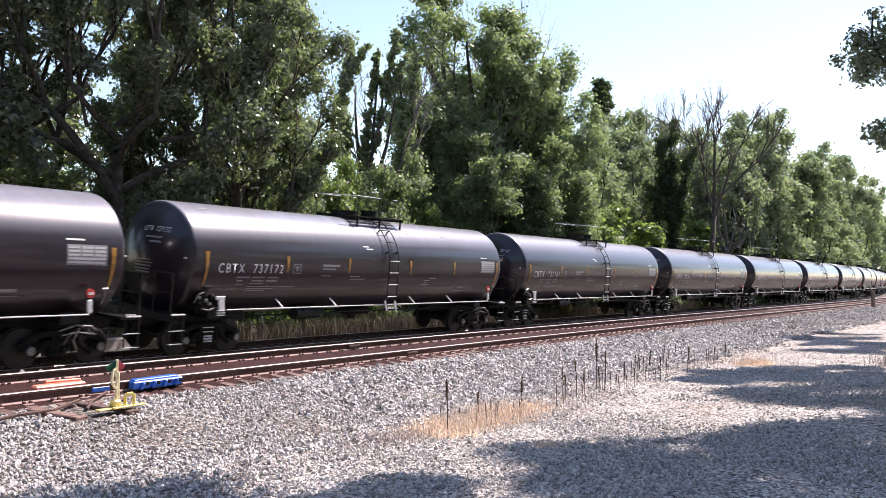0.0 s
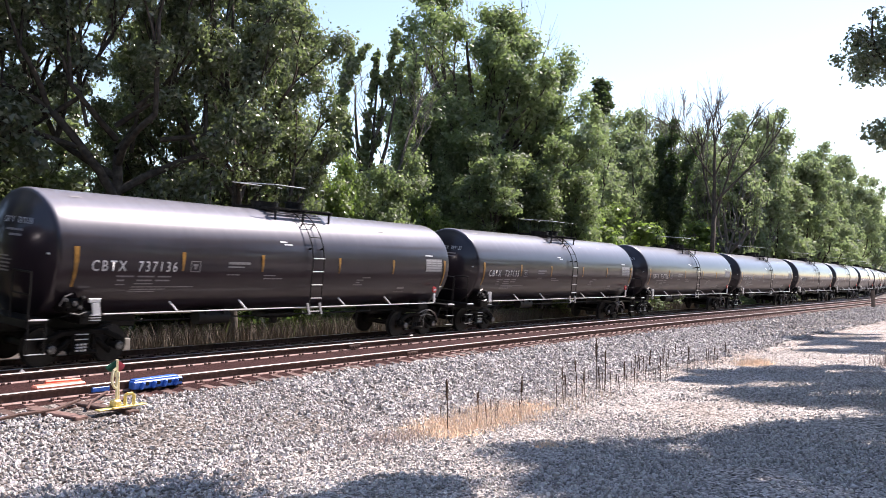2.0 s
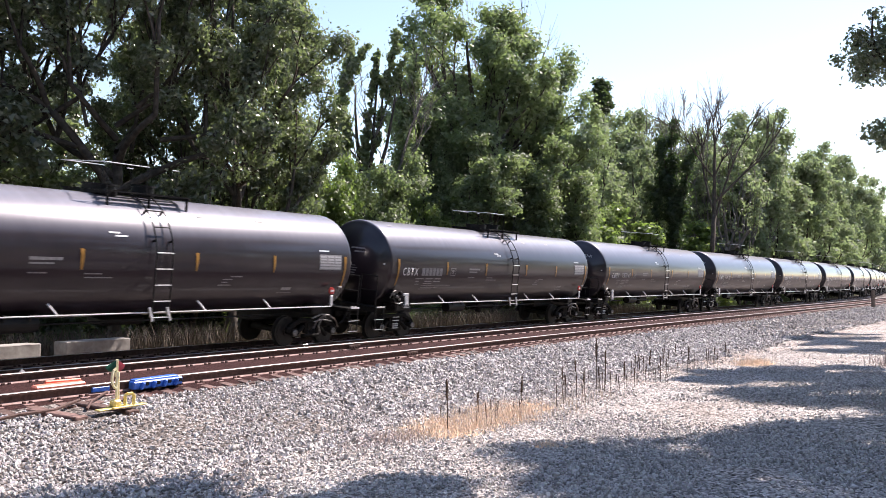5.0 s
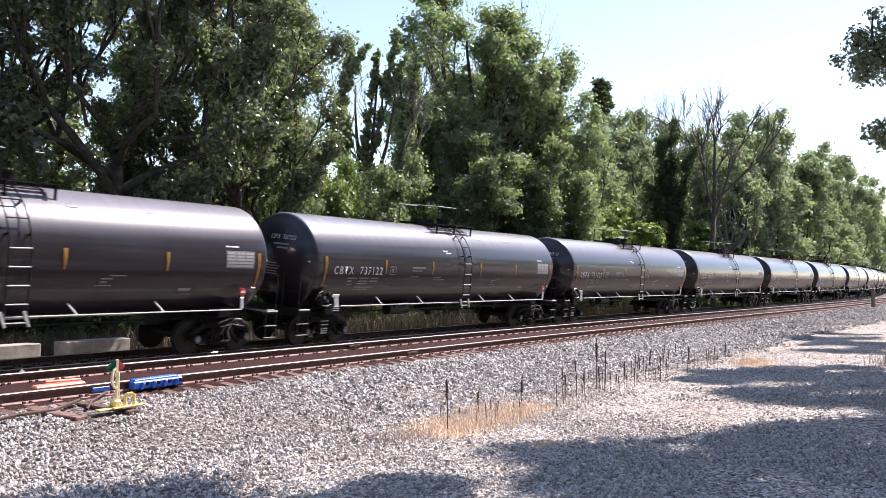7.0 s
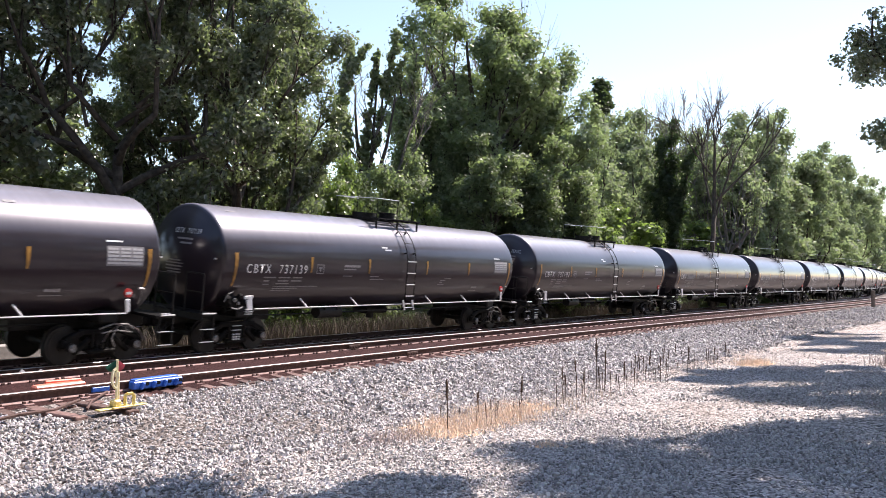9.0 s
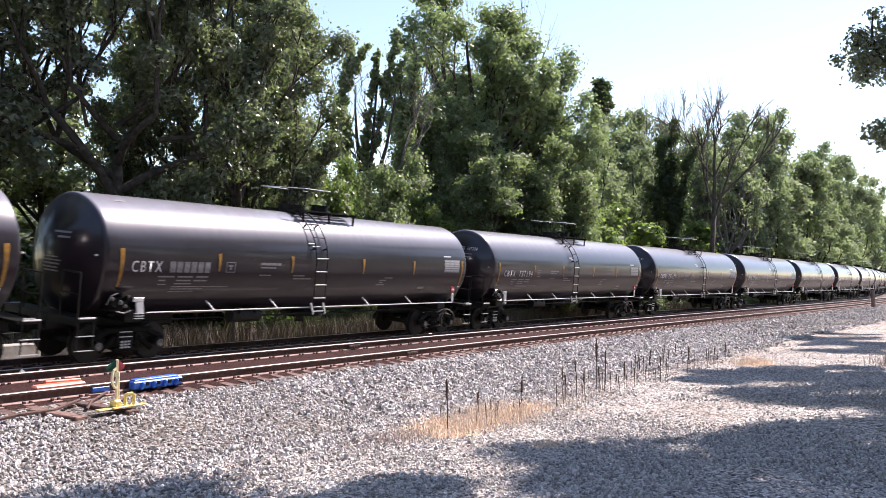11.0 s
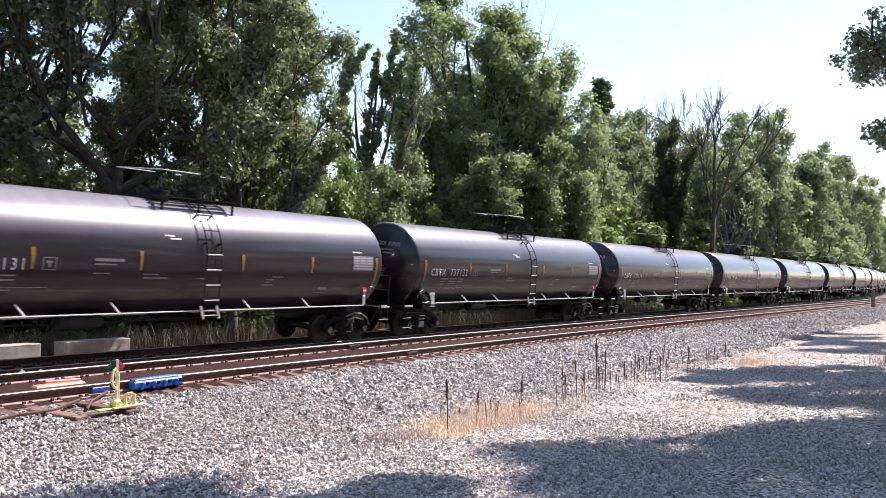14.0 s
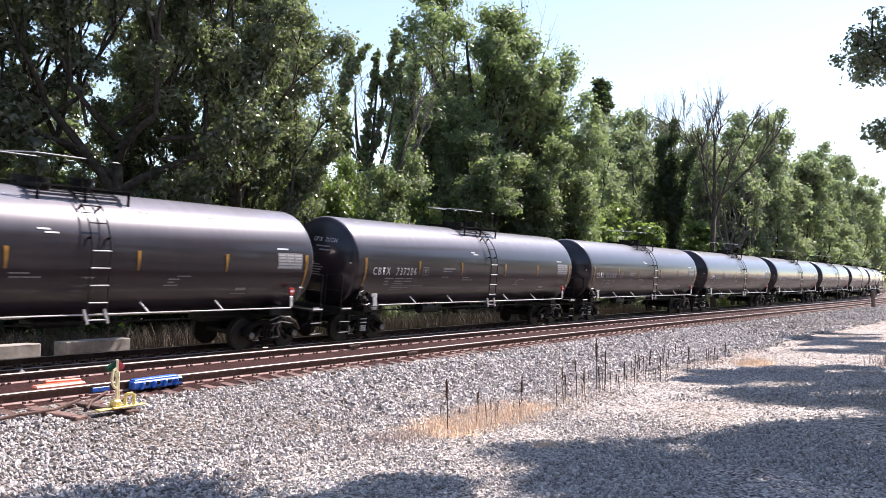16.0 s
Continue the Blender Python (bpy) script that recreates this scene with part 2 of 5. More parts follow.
def ground_mat(name, stops, scale, stain, bump, bscale):
    """Loose ground: pebble cells of uneven grey over broad stains."""
    m, n, l, b = material(name, 0.92)
    b.inputs["Specular IOR Level"].default_value = 0.12
    co = n.new("ShaderNodeTexCoord")
    v = n.new("ShaderNodeTexVoronoi")
    v.inputs["Scale"].default_value = scale
    l.new(co.outputs["Object"], v.inputs["Vector"])
    sep = n.new("ShaderNodeSeparateColor")
    l.new(v.outputs["Color"], sep.inputs["Color"])
    r = ramp(n, stops)
    l.new(sep.outputs[0], r.inputs["Fac"])
    t = n.new("ShaderNodeTexNoise")
    t.inputs["Scale"].default_value, t.inputs["Detail"].default_value, t.inputs["Roughness"].default_value = 0.55, 8.0, 0.62
    l.new(co.outputs["Object"], t.inputs["Vector"])
    r2 = ramp(n, [(0.32, stain), (0.62, (1.08, 1.06, 1.05))])
    l.new(t.outputs["Fac"], r2.inputs["Fac"])
    mx = n.new("ShaderNodeMix")
    mx.data_type, mx.blend_type = "RGBA", "MULTIPLY"
    mx.inputs[0].default_value = 1.0
    l.new(r.outputs["Color"], mx.inputs[6])
    l.new(r2.outputs["Color"], mx.inputs[7])
    l.new(mx.outputs[2], b.inputs["Base Color"])
    v2 = n.new("ShaderNodeTexVoronoi")
    v2.inputs["Scale"].default_value = bscale
    l.new(co.outputs["Object"], v2.inputs["Vector"])
    bp = n.new("ShaderNodeBump")
    bp.invert = True
    bp.inputs["Strength"].default_value, bp.inputs["Distance"].default_value = bump, 0.03
    l.new(v2.outputs["Distance"], bp.inputs["Height"])
    l.new(bp.outputs["Normal"], b.inputs["Normal"])
    return m


# bed coloured darker than its stones to stand for the shaded gaps
G_BALLAST = ground_mat("ballast_bed", [(0.0, (0.03, 0.026, 0.024)), (0.5, (0.15, 0.128, 0.12)), (1.0, (0.40, 0.355, 0.335))], 22.0, (0.75, 0.72, 0.70), 1.0, 22.0)
G_LOT = ground_mat("gravel_lot", [(0.0, (0.05, 0.043, 0.041)), (0.45, (0.34, 0.312, 0.30)), (1.0, (0.78, 0.73, 0.71))], 25.0, (0.80, 0.73, 0.69), 1.0, 26.0)
G_DIRT = ground_mat("dusty_verge", [(0.0, (0.05, 0.042, 0.039)), (0.45, (0.33, 0.295, 0.278)), (1.0, (0.76, 0.695, 0.665))], 24.0, (0.86, 0.76, 0.69), 1.0, 26.0)
G_WOOD = ground_mat("woodland_floor", [(0.0, (0.05, 0.045, 0.025)), (0.5, (0.09, 0.085, 0.045)), (1.0, (0.14, 0.12, 0.07))], 14.0, (0.7, 0.8, 0.6), 0.6, 10.0)
G_TRACK = ground_mat("oily_track_bed", [(0.0, (0.026, 0.011, 0.011)), (0.5, (0.044, 0.019, 0.019)), (1.0, (0.075, 0.035, 0.033))], 30.0, (0.7, 0.65, 0.6), 0.6, 30.0)
G_STRAW = ground_mat("bleached_straw_mat", [(0.0, (0.34, 0.22, 0.14)), (0.5, (0.60, 0.43, 0.30)), (1.0, (0.80, 0.62, 0.47))], 40.0, (0.85, 0.76, 0.70), 0.8, 40.0)
BRAKE = speckled("worn_brake_steel", [(0.3, (0.10, 0.095, 0.095)), (0.7, (0.34, 0.33, 0.33))], 16.0, 5, 0.4, 0.5)


# ---- small builders ----
def part(name, bm, mat, parent=None, label="", smooth=False):
    """One bmesh as one mesh object under a thing or a part."""
    me = bpy.data.meshes.new(name)
    bm.to_mesh(me)
    bm.free()
    me.materials.append(mat)
    if smooth:
        me.polygons.foreach_set("use_smooth", [True] * len(me.polygons))
    ob = new(name, me)
    ob.parent = parent
    return tagged(ob, label)


def again(ob, m, parent=None):
    """Another piece on the same mesh."""
    o = new(ob.name.split(".")[0], ob.data)
    o.parent = parent or ob.parent
    o.matrix_basis = m
    return o


def box(bm, c, size, rot=(0, 0, 0), bevel=0.0):
    m = Matrix.Translation(c) @ Euler([radians(a) for a in rot]).to_matrix().to_4x4() @ Matrix.Diagonal((*size, 1))
    made = bmesh.ops.create_cube(bm, size=1.0, matrix=m)
    if bevel:
        edges = list({e for v in made["verts"] for e in v.link_edges})
        bmesh.ops.bevel(bm, geom=edges, offset=bevel, segments=1, affect="EDGES")


def rod(bm, a, b, r, r2=None, seg=8, caps=True):
    a, b = Vector(a), Vector(b)
    d = b - a
    m = Matrix.Translation((a + b) / 2) @ d.to_track_quat("Z", "Y").to_matrix().to_4x4()
    bmesh.ops.create_cone(bm, cap_ends=caps, segments=seg, radius1=r, radius2=r if r2 is None else r2, depth=d.length, matrix=m)


def rods(bm, pts, r, seg=6):
    for a, b in zip(pts[:-1], pts[1:]):
        rod(bm, a, b, r, seg=seg)


def lathe(bm, profile, axis_z, seg=48):
    """Turns a profile of (x, radius) about the x axis through height axis_z."""
    rings = []
    for x, r in profile:
        rings.append([bm.verts.new((x, r * math.cos(2 * math.pi * i / seg), axis_z + r * math.sin(2 * math.pi * i / seg))) for i in range(seg)] if r > 1e-4 else [bm.verts.new((x, 0, axis_z))])
    for p, q in zip(rings[:-1], rings[1:]):
        for i in range(seg):
            j = (i + 1) % seg
            if len(p) == 1:
                bm.faces.new((p[0], q[j], q[i]))
            elif len(q) == 1:
                bm.faces.new((p[i], p[j], q[0]))
            else:
                bm.faces.new((p[i], p[j], q[j], q[i]))
    bmesh.ops.recalc_face_normals(bm, faces=bm.faces)


def empty(name, m=None):
    ob = new(name)
    ob.empty_display_size = 0.3
    if m is not None:
        ob.matrix_basis = m
    return ob


def mesh_np(name, verts, faces, mat, parent=None):
    me = bpy.data.meshes.new(name)
    me.from_pydata(verts.tolist() if hasattr(verts, "tolist") else verts, [], faces.tolist() if hasattr(faces, "tolist") else faces)
    me.materials.append(mat)
    ob = new(name, me)
    ob.parent = parent
    return ob


# ---- ground ----
def main_line_of(x, y):
    """Distance along the line and offset from it for arrays of places."""
    s, lat = np.empty(len(x)), np.empty(len(x))
    for i in range(0, len(x), 4000):
        dx, dy = x[i:i + 4000, None] - _x[None, :], y[i:i + 4000, None] - _y[None, :]
        k = np.argmin(dx * dx + dy * dy, axis=1)
        r = np.arange(len(k))
        s[i:i + 4000] = _s[k] + dx[r, k] * np.cos(_h[k]) + dy[r, k] * np.sin(_h[k])
        lat[i:i + 4000] = -dx[r, k] * np.sin(_h[k]) + dy[r, k] * np.cos(_h[k])
    return s, lat


def ground_z(s, lat):
    """Height of the ground: banked ballast under both tracks, a shoulder down to the gravel lot, a ditch and the wood beyond."""
    c = -4.73 - 0.01314 * np.clip(s, -20, 95)
    knots = [(-60, -0.68), (-9.5, -0.72), (-6.6, -0.76), (-4.6, -0.72), (-3.4, -0.57), (-1.75, -0.33), (-1.4, -0.285), (-1.05, -0.215), (-0.9, -0.155), (0.9, 0.04), (1.35, 0.06), (1.8, 0.0)]
    u = lat - c
    z = np.interp(u, [k[0] for k in knots], [k[1] for k in knots])
    far = np.interp(lat, [-2.0, -1.35, 1.35, 1.9, 3.4, 6.0, 12.0, 40.0], [-0.33, -0.33, -0.20, -0.22, -0.55, -0.62, -0.45, -0.2])
    w = np.clip((lat - (c + 1.6)) / np.maximum(0.3, -2.0 - (c + 1.6)), 0, 1)
    z = z + 0.15 * np.exp(-((s - 9.2) / 1.6) ** 2 - ((u + 2.35) / 0.65) ** 2)
    return z * (1 - w) + far * w + GRADE * np.clip(s, -40, 150)


def spread(*runs):
    out = []
    for a, b, st in runs:
        out += list(np.arange(a, b, st))
    return np.array(out + [runs[-1][1]])


def make_ground():
    gx = spread((-3000, -300, 300), (-300, -30, 15), (-30, 0, 2), (0, 34, 0.25), (34, 80, 0.8), (80, 200, 3), (200, 500, 20), (500, 3500, 300))
    gy = spread((-3000, -200, 300), (-200, -10, 10), (-10, 0, 1), (0, 24, 0.25), (24, 40, 1), (40, 120, 6), (120, 400, 30), (400, 3200, 300))
    X, Y = np.meshgrid(gx, gy)
    s, lat = main_line_of(X.ravel(), Y.ravel())
    z = ground_z(s, lat)
    bumps = np.array([noise.noise((x * 0.9, y * 0.9, 0.3)) * 0.035 + noise.noise((x * 0.25, y * 0.25, 4.0)) * 0.05 if abs(x) < 90 and abs(y) < 60 else 0.0 for x, y in zip(X.ravel(), Y.ravel())])
    c = -4.73 - 0.01314 * np.clip(s, -20, 95)
    z = z + bumps * np.where((lat > c - 2.0) & (lat < 2.0), 0.0, 1.0)
    v = np.stack([X.ravel(), Y.ravel(), z], 1)
    nx, ny = len(gx), len(gy)
    idx = np.arange(nx * ny).reshape(ny, nx)
    f = np.stack([idx[:-1, :-1], idx[:-1, 1:], idx[1:, 1:], idx[1:, :-1]], -1).reshape(-1, 4)
    ob = mesh_np("ground", v, f, G_LOT)
    for m in (G_BALLAST, G_DIRT, G_WOOD, G_TRACK, G_STRAW):
        ob.data.materials.append(m)
    u = (lat - c)[f].mean(1)
    fl = lat[f].mean(1)
    ctr = v[f].mean(1)
    wob = np.array([noise.noise((a * 0.7, b * 0.7, 7.0)) for a, b in ctr[:, :2]])
    mi = np.zeros(len(f), int)
    back = np.clip((s[f].mean(1) - 18) * 0.03, 0, 0.7)
    mi[u > -5.9 - back + wob * 0.9] = 2
    fine = np.array([noise.noise((a * 2.6, b * 2.6, 3.0)) for a, b in ctr[:, :2]])
    mi[u > -4.9 - back + wob * 0.9 + fine * 0.7] = 1
    mi[fl > 3.2 + wob * 0.5] = 3
    mi[(np.abs(u) < 1.05) | (np.abs(fl) < 1.1)] = 4
    mi[u < -13.5 + wob * 2.5] = 2
    fs = s[f].mean(1)
    for s0, l0, ds, dl in ((14.2, -10.95, 1.7, 0.75), (16.0, -10.85, 1.6, 0.8), (30.2, -12.2, 1.6, 0.6), (13.1, -13.2, 0.3, 0.25)):
        mi[((fs - s0) / ds) ** 2 + ((fl - l0) / dl) ** 2 < 1 + wob * 1.6] = 5
    ob.data.polygons.foreach_set("material_index", mi)
    ob.data.polygons.foreach_set("use_smooth", [True] * len(f))
    return tagged(ob, "grey ballast shoulder, pale gravel lot and woodland floor", "ground", kind="structure")


GROUND = make_ground()


def place_z(x, y):
    s, lat = main_line_of(np.array([float(x)]), np.array([float(y)]))
    return float(ground_z(s, lat)[0])


# ---- tracks ----
RAIL_OUT = [(-0.07, -0.185), (0.07, -0.185), (0.07, -0.174), (0.012, -0.150), (0.010, -0.050), (0.036, -0.042), (0.036, -0.008), (0.026, 0.0), (-0.026, 0.0), (-0.036, -0.008), (-0.036, -0.042), (-0.010, -0.050), (-0.012, -0.150), (-0.07, -0.174)]


def rail(name, centre, side, z0, top_mat, parent, label, cant):
    """A rolled rail swept along the line."""
    bm = bmesh.new()
    ca, sa = math.cos(cant), math.sin(cant)
    stations = list(np.arange(-16, 60, 1.0)) + list(np.arange(60, 300, 4.0))
    prev = None
    for s in stations:
        ring = []
        for y, z in RAIL_OUT:
            ring.append(bm.verts.new(line(s, centre(s) + (y + side) * ca - z * sa, z0 + z * ca + (y + side) * sa)))
        if prev:
            for i in range(len(ring)):
                j = (i + 1) % len(ring)
                f = bm.faces.new((prev[i], prev[j], ring[j], ring[i]))
                f.material_index = 1 if i in (6, 7, 8) else 2 if i in (1, 2, 13, 12) else 0
        prev = ring
    ob = part(name, bm, RUST, parent, label)
    ob.data.materials.append(top_mat)
    ob.data.materials.append(PINK)
    return ob


def track(centre, z0, top_mat, label, tie_to, cant):
    root = tagged(empty("railway_track"), label, "railway track")
    ca, sa = math.cos(cant), math.sin(cant)
    for side in (-0.7535, 0.7535):
        rail("rail", centre, side, z0, top_mat, root, "rusty steel rail with a worn bright top", cant)
    bm = bmesh.new()
    box(bm, (0, 0, -0.09), (0.22, 2.6, 0.18), bevel=0.012)
    tie = None
    bp = bmesh.new()
    box(bp, (0, 0, 0.009), (0.19, 0.34, 0.018))
    flat = len(bp.faces)
    for dx, dy in ((-0.06, -0.11), (0.06, -0.11), (-0.03, 0.11), (0.05, 0.11)):
        box(bp, (dx, dy * 0.86, 0.034), (0.042, 0.045, 0.05))
    bp.faces.ensure_lookup_table()
    for f in bp.faces[flat:]:
        f.material_index = 1
    plate = None
    rng = random.Random(5)
    s = 1.0
    while s < tie_to:
        p = line(s, centre(s) + 0.203 * sa, z0 - 0.203 * ca)
        m = pose(p.x, p.y, p.z, math.degrees(cant), 0, math.degrees(heading(s)) + rng.uniform(-1, 1))
        if tie is None:
            tie = part("tie", bm, TIE, root)
            plate = part("tie_plate", bp, PINK, root)
            plate.data.materials.append(RUST)
            tie.matrix_basis, plate.matrix_basis = m, m @ pose(0, 0.7535, 0)
        else:
            again(tie, m)
            again(plate, m @ pose(0, 0.7535, 0))
        again(plate, m @ pose(0, -0.7535, 0))
        s += 0.52 + rng.uniform(-0.02, 0.02)
    return root


track(siding, SIDING_Z, DULL, "rusty canted siding track on dark wooden ties", 62, CANT)
track(lambda s: 0.0, -0.033, POLISH, "canted main line track with polished rail tops", 48, radians(3.5))


# ---- tank cars ----
R, ZC = 1.54, 2.568
PITCH = 18.1


def on_shell(x, z, off=0.006, side=-1):
    r = R + off
    return (x, side * math.sqrt(max(0.0, r * r - (z - ZC) ** 2)), z)


def patch(bm, x0, x1, z0, z1, off=0.005, n=5, foot=1.0):
    """A thin sheet that hugs the side of the tank; foot narrows its lower end."""
    m, w = (x0 + x1) / 2, (x1 - x0) / 2
    rows = [[bm.verts.new(on_shell(m + k * w * (foot + (1 - foot) * i / n), z0 + (z1 - z0) * i / n, off)) for k in (-1, 1)] for i in range(n + 1)]
    for a, b in zip(rows[:-1], rows[1:]):
        bm.faces.new((a[0], a[1], b[1], b[0]))


def lettering(text, x0, x1, z0, z1, head=False):
    """The letters of a word as a mesh on the tank's side, or on its leading head."""
    cu = bpy.data.curves.new("letters", "FONT")
    cu.body, cu.size, cu.offset, cu.space_character, cu.resolution_u = text.replace(" ", "  "), 1.0, 0.004, 1.34, 3
    t = new("letters", cu)
    bpy.context.view_layer.update()
    me = bpy.data.meshes.new_from_object(t.evaluated_get(bpy.context.evaluated_depsgraph_get()))
    bpy.data.objects.remove(t)
    co = np.empty(len(me.vertices) * 3)
    me.vertices.foreach_get("co", co)
    co = co.reshape(-1, 3)
    lo, hi = co.min(0), co.max(0)
    for v, c in zip(me.vertices, co):
        x = x0 + (c[0] - lo[0]) / (hi[0] - lo[0]) * (x1 - x0)
        z = z0 + (c[1] - lo[1]) / (hi[1] - lo[1]) * (z1 - z0)
        v.co = (-7.95 - 0.50 * (1 - (x * x + (z - ZC) ** 2) / R ** 2), x, z) if head else on_shell(x, z, 0.006)
    me.materials.clear()
    me.materials.append(MARK)
    return split_words(me, 1 if head else 0) if " " in text else [me]


def split_words(me, axis):
    """Parts the two words of a line at their widest gap."""
    xs = sorted(v.co[axis] for v in me.vertices)
    cut = max(((b - a), (a + b) / 2) for a, b in zip(xs[:-1], xs[1:]))[1]
    words = []
    for low in (True, False):
        bm = bmesh.new()
        bm.from_mesh(me)
        bmesh.ops.delete(bm, geom=[v for v in bm.verts if (v.co[axis] < cut) != low], context="VERTS")
        w = me.copy()
        bm.to_mesh(w)
        bm.free()
        words.append(w)
    return words if axis == 0 else words[::-1]


def make_truck(parent, x):
    """A two-axle truck: bolster, two side frames, springs, two wheelsets."""
    bm = bmesh.new()
    box(bm, (0, 0, 0.62), (0.42, 2.1, 0.26), bevel=0.04)
    rod(bm, (0, 0, 0.7), (0, 0, 0.86), 0.3, seg=16)
    truck = part("truck", bm, TRUCK, parent, "grimy black two-axle cast steel truck")
    truck.matrix_basis = pose(x, 0, 0)
    for y in (-1.0, 1.0):
        bm = bmesh.new()
        box(bm, (0, y, 0.80), (1.35, 0.12, 0.14), bevel=0.03)
        for k in (-1, 1):
            box(bm, (k * 0.78, y, 0.70), (0.5, 0.14, 0.15), (0, k * 22, 0), bevel=0.03)
            box(bm, (k * 0.55, y, 0.46), (0.55, 0.12, 0.13), (0, k * 38, 0), bevel=0.03)
            box(bm, (k * 0.98, y, 0.53), (0.26, 0.16, 0.2), bevel=0.04)
            box(bm, (k * 0.27, y, 0.60), (0.1, 0.13, 0.4), bevel=0.02)
        box(bm, (0, y, 0.32), (0.75, 0.16, 0.11), bevel=0.03)
        part("side_frame", bm, TRUCK, truck)
        for dx in (-0.14, 0.0, 0.14):
            bm = bmesh.new()
            prev = None
            for i in range(13):
                ring = [bm.verts.new((dx + (0.062 if i % 2 else 0.045) * math.cos(j * 0.785), y + (0.062 if i % 2 else 0.045) * math.sin(j * 0.785), 0.37 + i * 0.02)) for j in range(8)]
                if prev:
                    for j in range(8):
                        bm.faces.new((prev[j], prev[(j + 1) % 8], ring[(j + 1) % 8], ring[j]))
                prev = ring
            part("spring", bm, STEEL, truck)
    sets = []
    for dx in (-0.89, 0.89):
        bm = bmesh.new()
        rod(bm, (0, -1.2, 0), (0, 1.2, 0), 0.085, seg=12)
        for y in (-1, 1):
            for r, a, b in ((0.457, 0.69, 0.80), (0.487, 0.66, 0.69), (0.40, 0.71, 0.815), (0.15, 0.62, 0.86)):
                rod(bm, (0, y * a, 0), (0, y * b, 0), r, seg=36 if r > 0.3 else 16)
            rod(bm, (0, y * 1.06, 0), (0, y * 1.20, 0), 0.115, seg=14)
            for i in range(3):
                a = i * 2.094
                rod(bm, (0.06 * math.cos(a), y * 1.2, 0.06 * math.sin(a)), (0.06 * math.cos(a), y * 1.225, 0.06 * math.sin(a)), 0.022, seg=6)
        for y in (-1, 1):
            bc = bmesh.new()
            rod(bc, (dx, y * 1.2, 0.457), (dx, y * 1.235, 0.457), 0.10, 0.075, seg=14)
            for i in range(3):
                a = i * 2.094 + 0.4
                rod(bc, (dx + 0.055 * math.cos(a), y * 1.235, 0.457 + 0.055 * math.sin(a)), (dx + 0.055 * math.cos(a), y * 1.25, 0.457 + 0.055 * math.sin(a)), 0.018, seg=6)
            part("bearing_cap", bc, BRAKE, truck, "bare-metal bearing end cap")
        ws = part("wheelset", bm, WHEEL, truck, "worn steel wheels on an axle")
        ws.matrix_basis = pose(dx, 0, 0.457)
        sets.append(ws)
    return truck


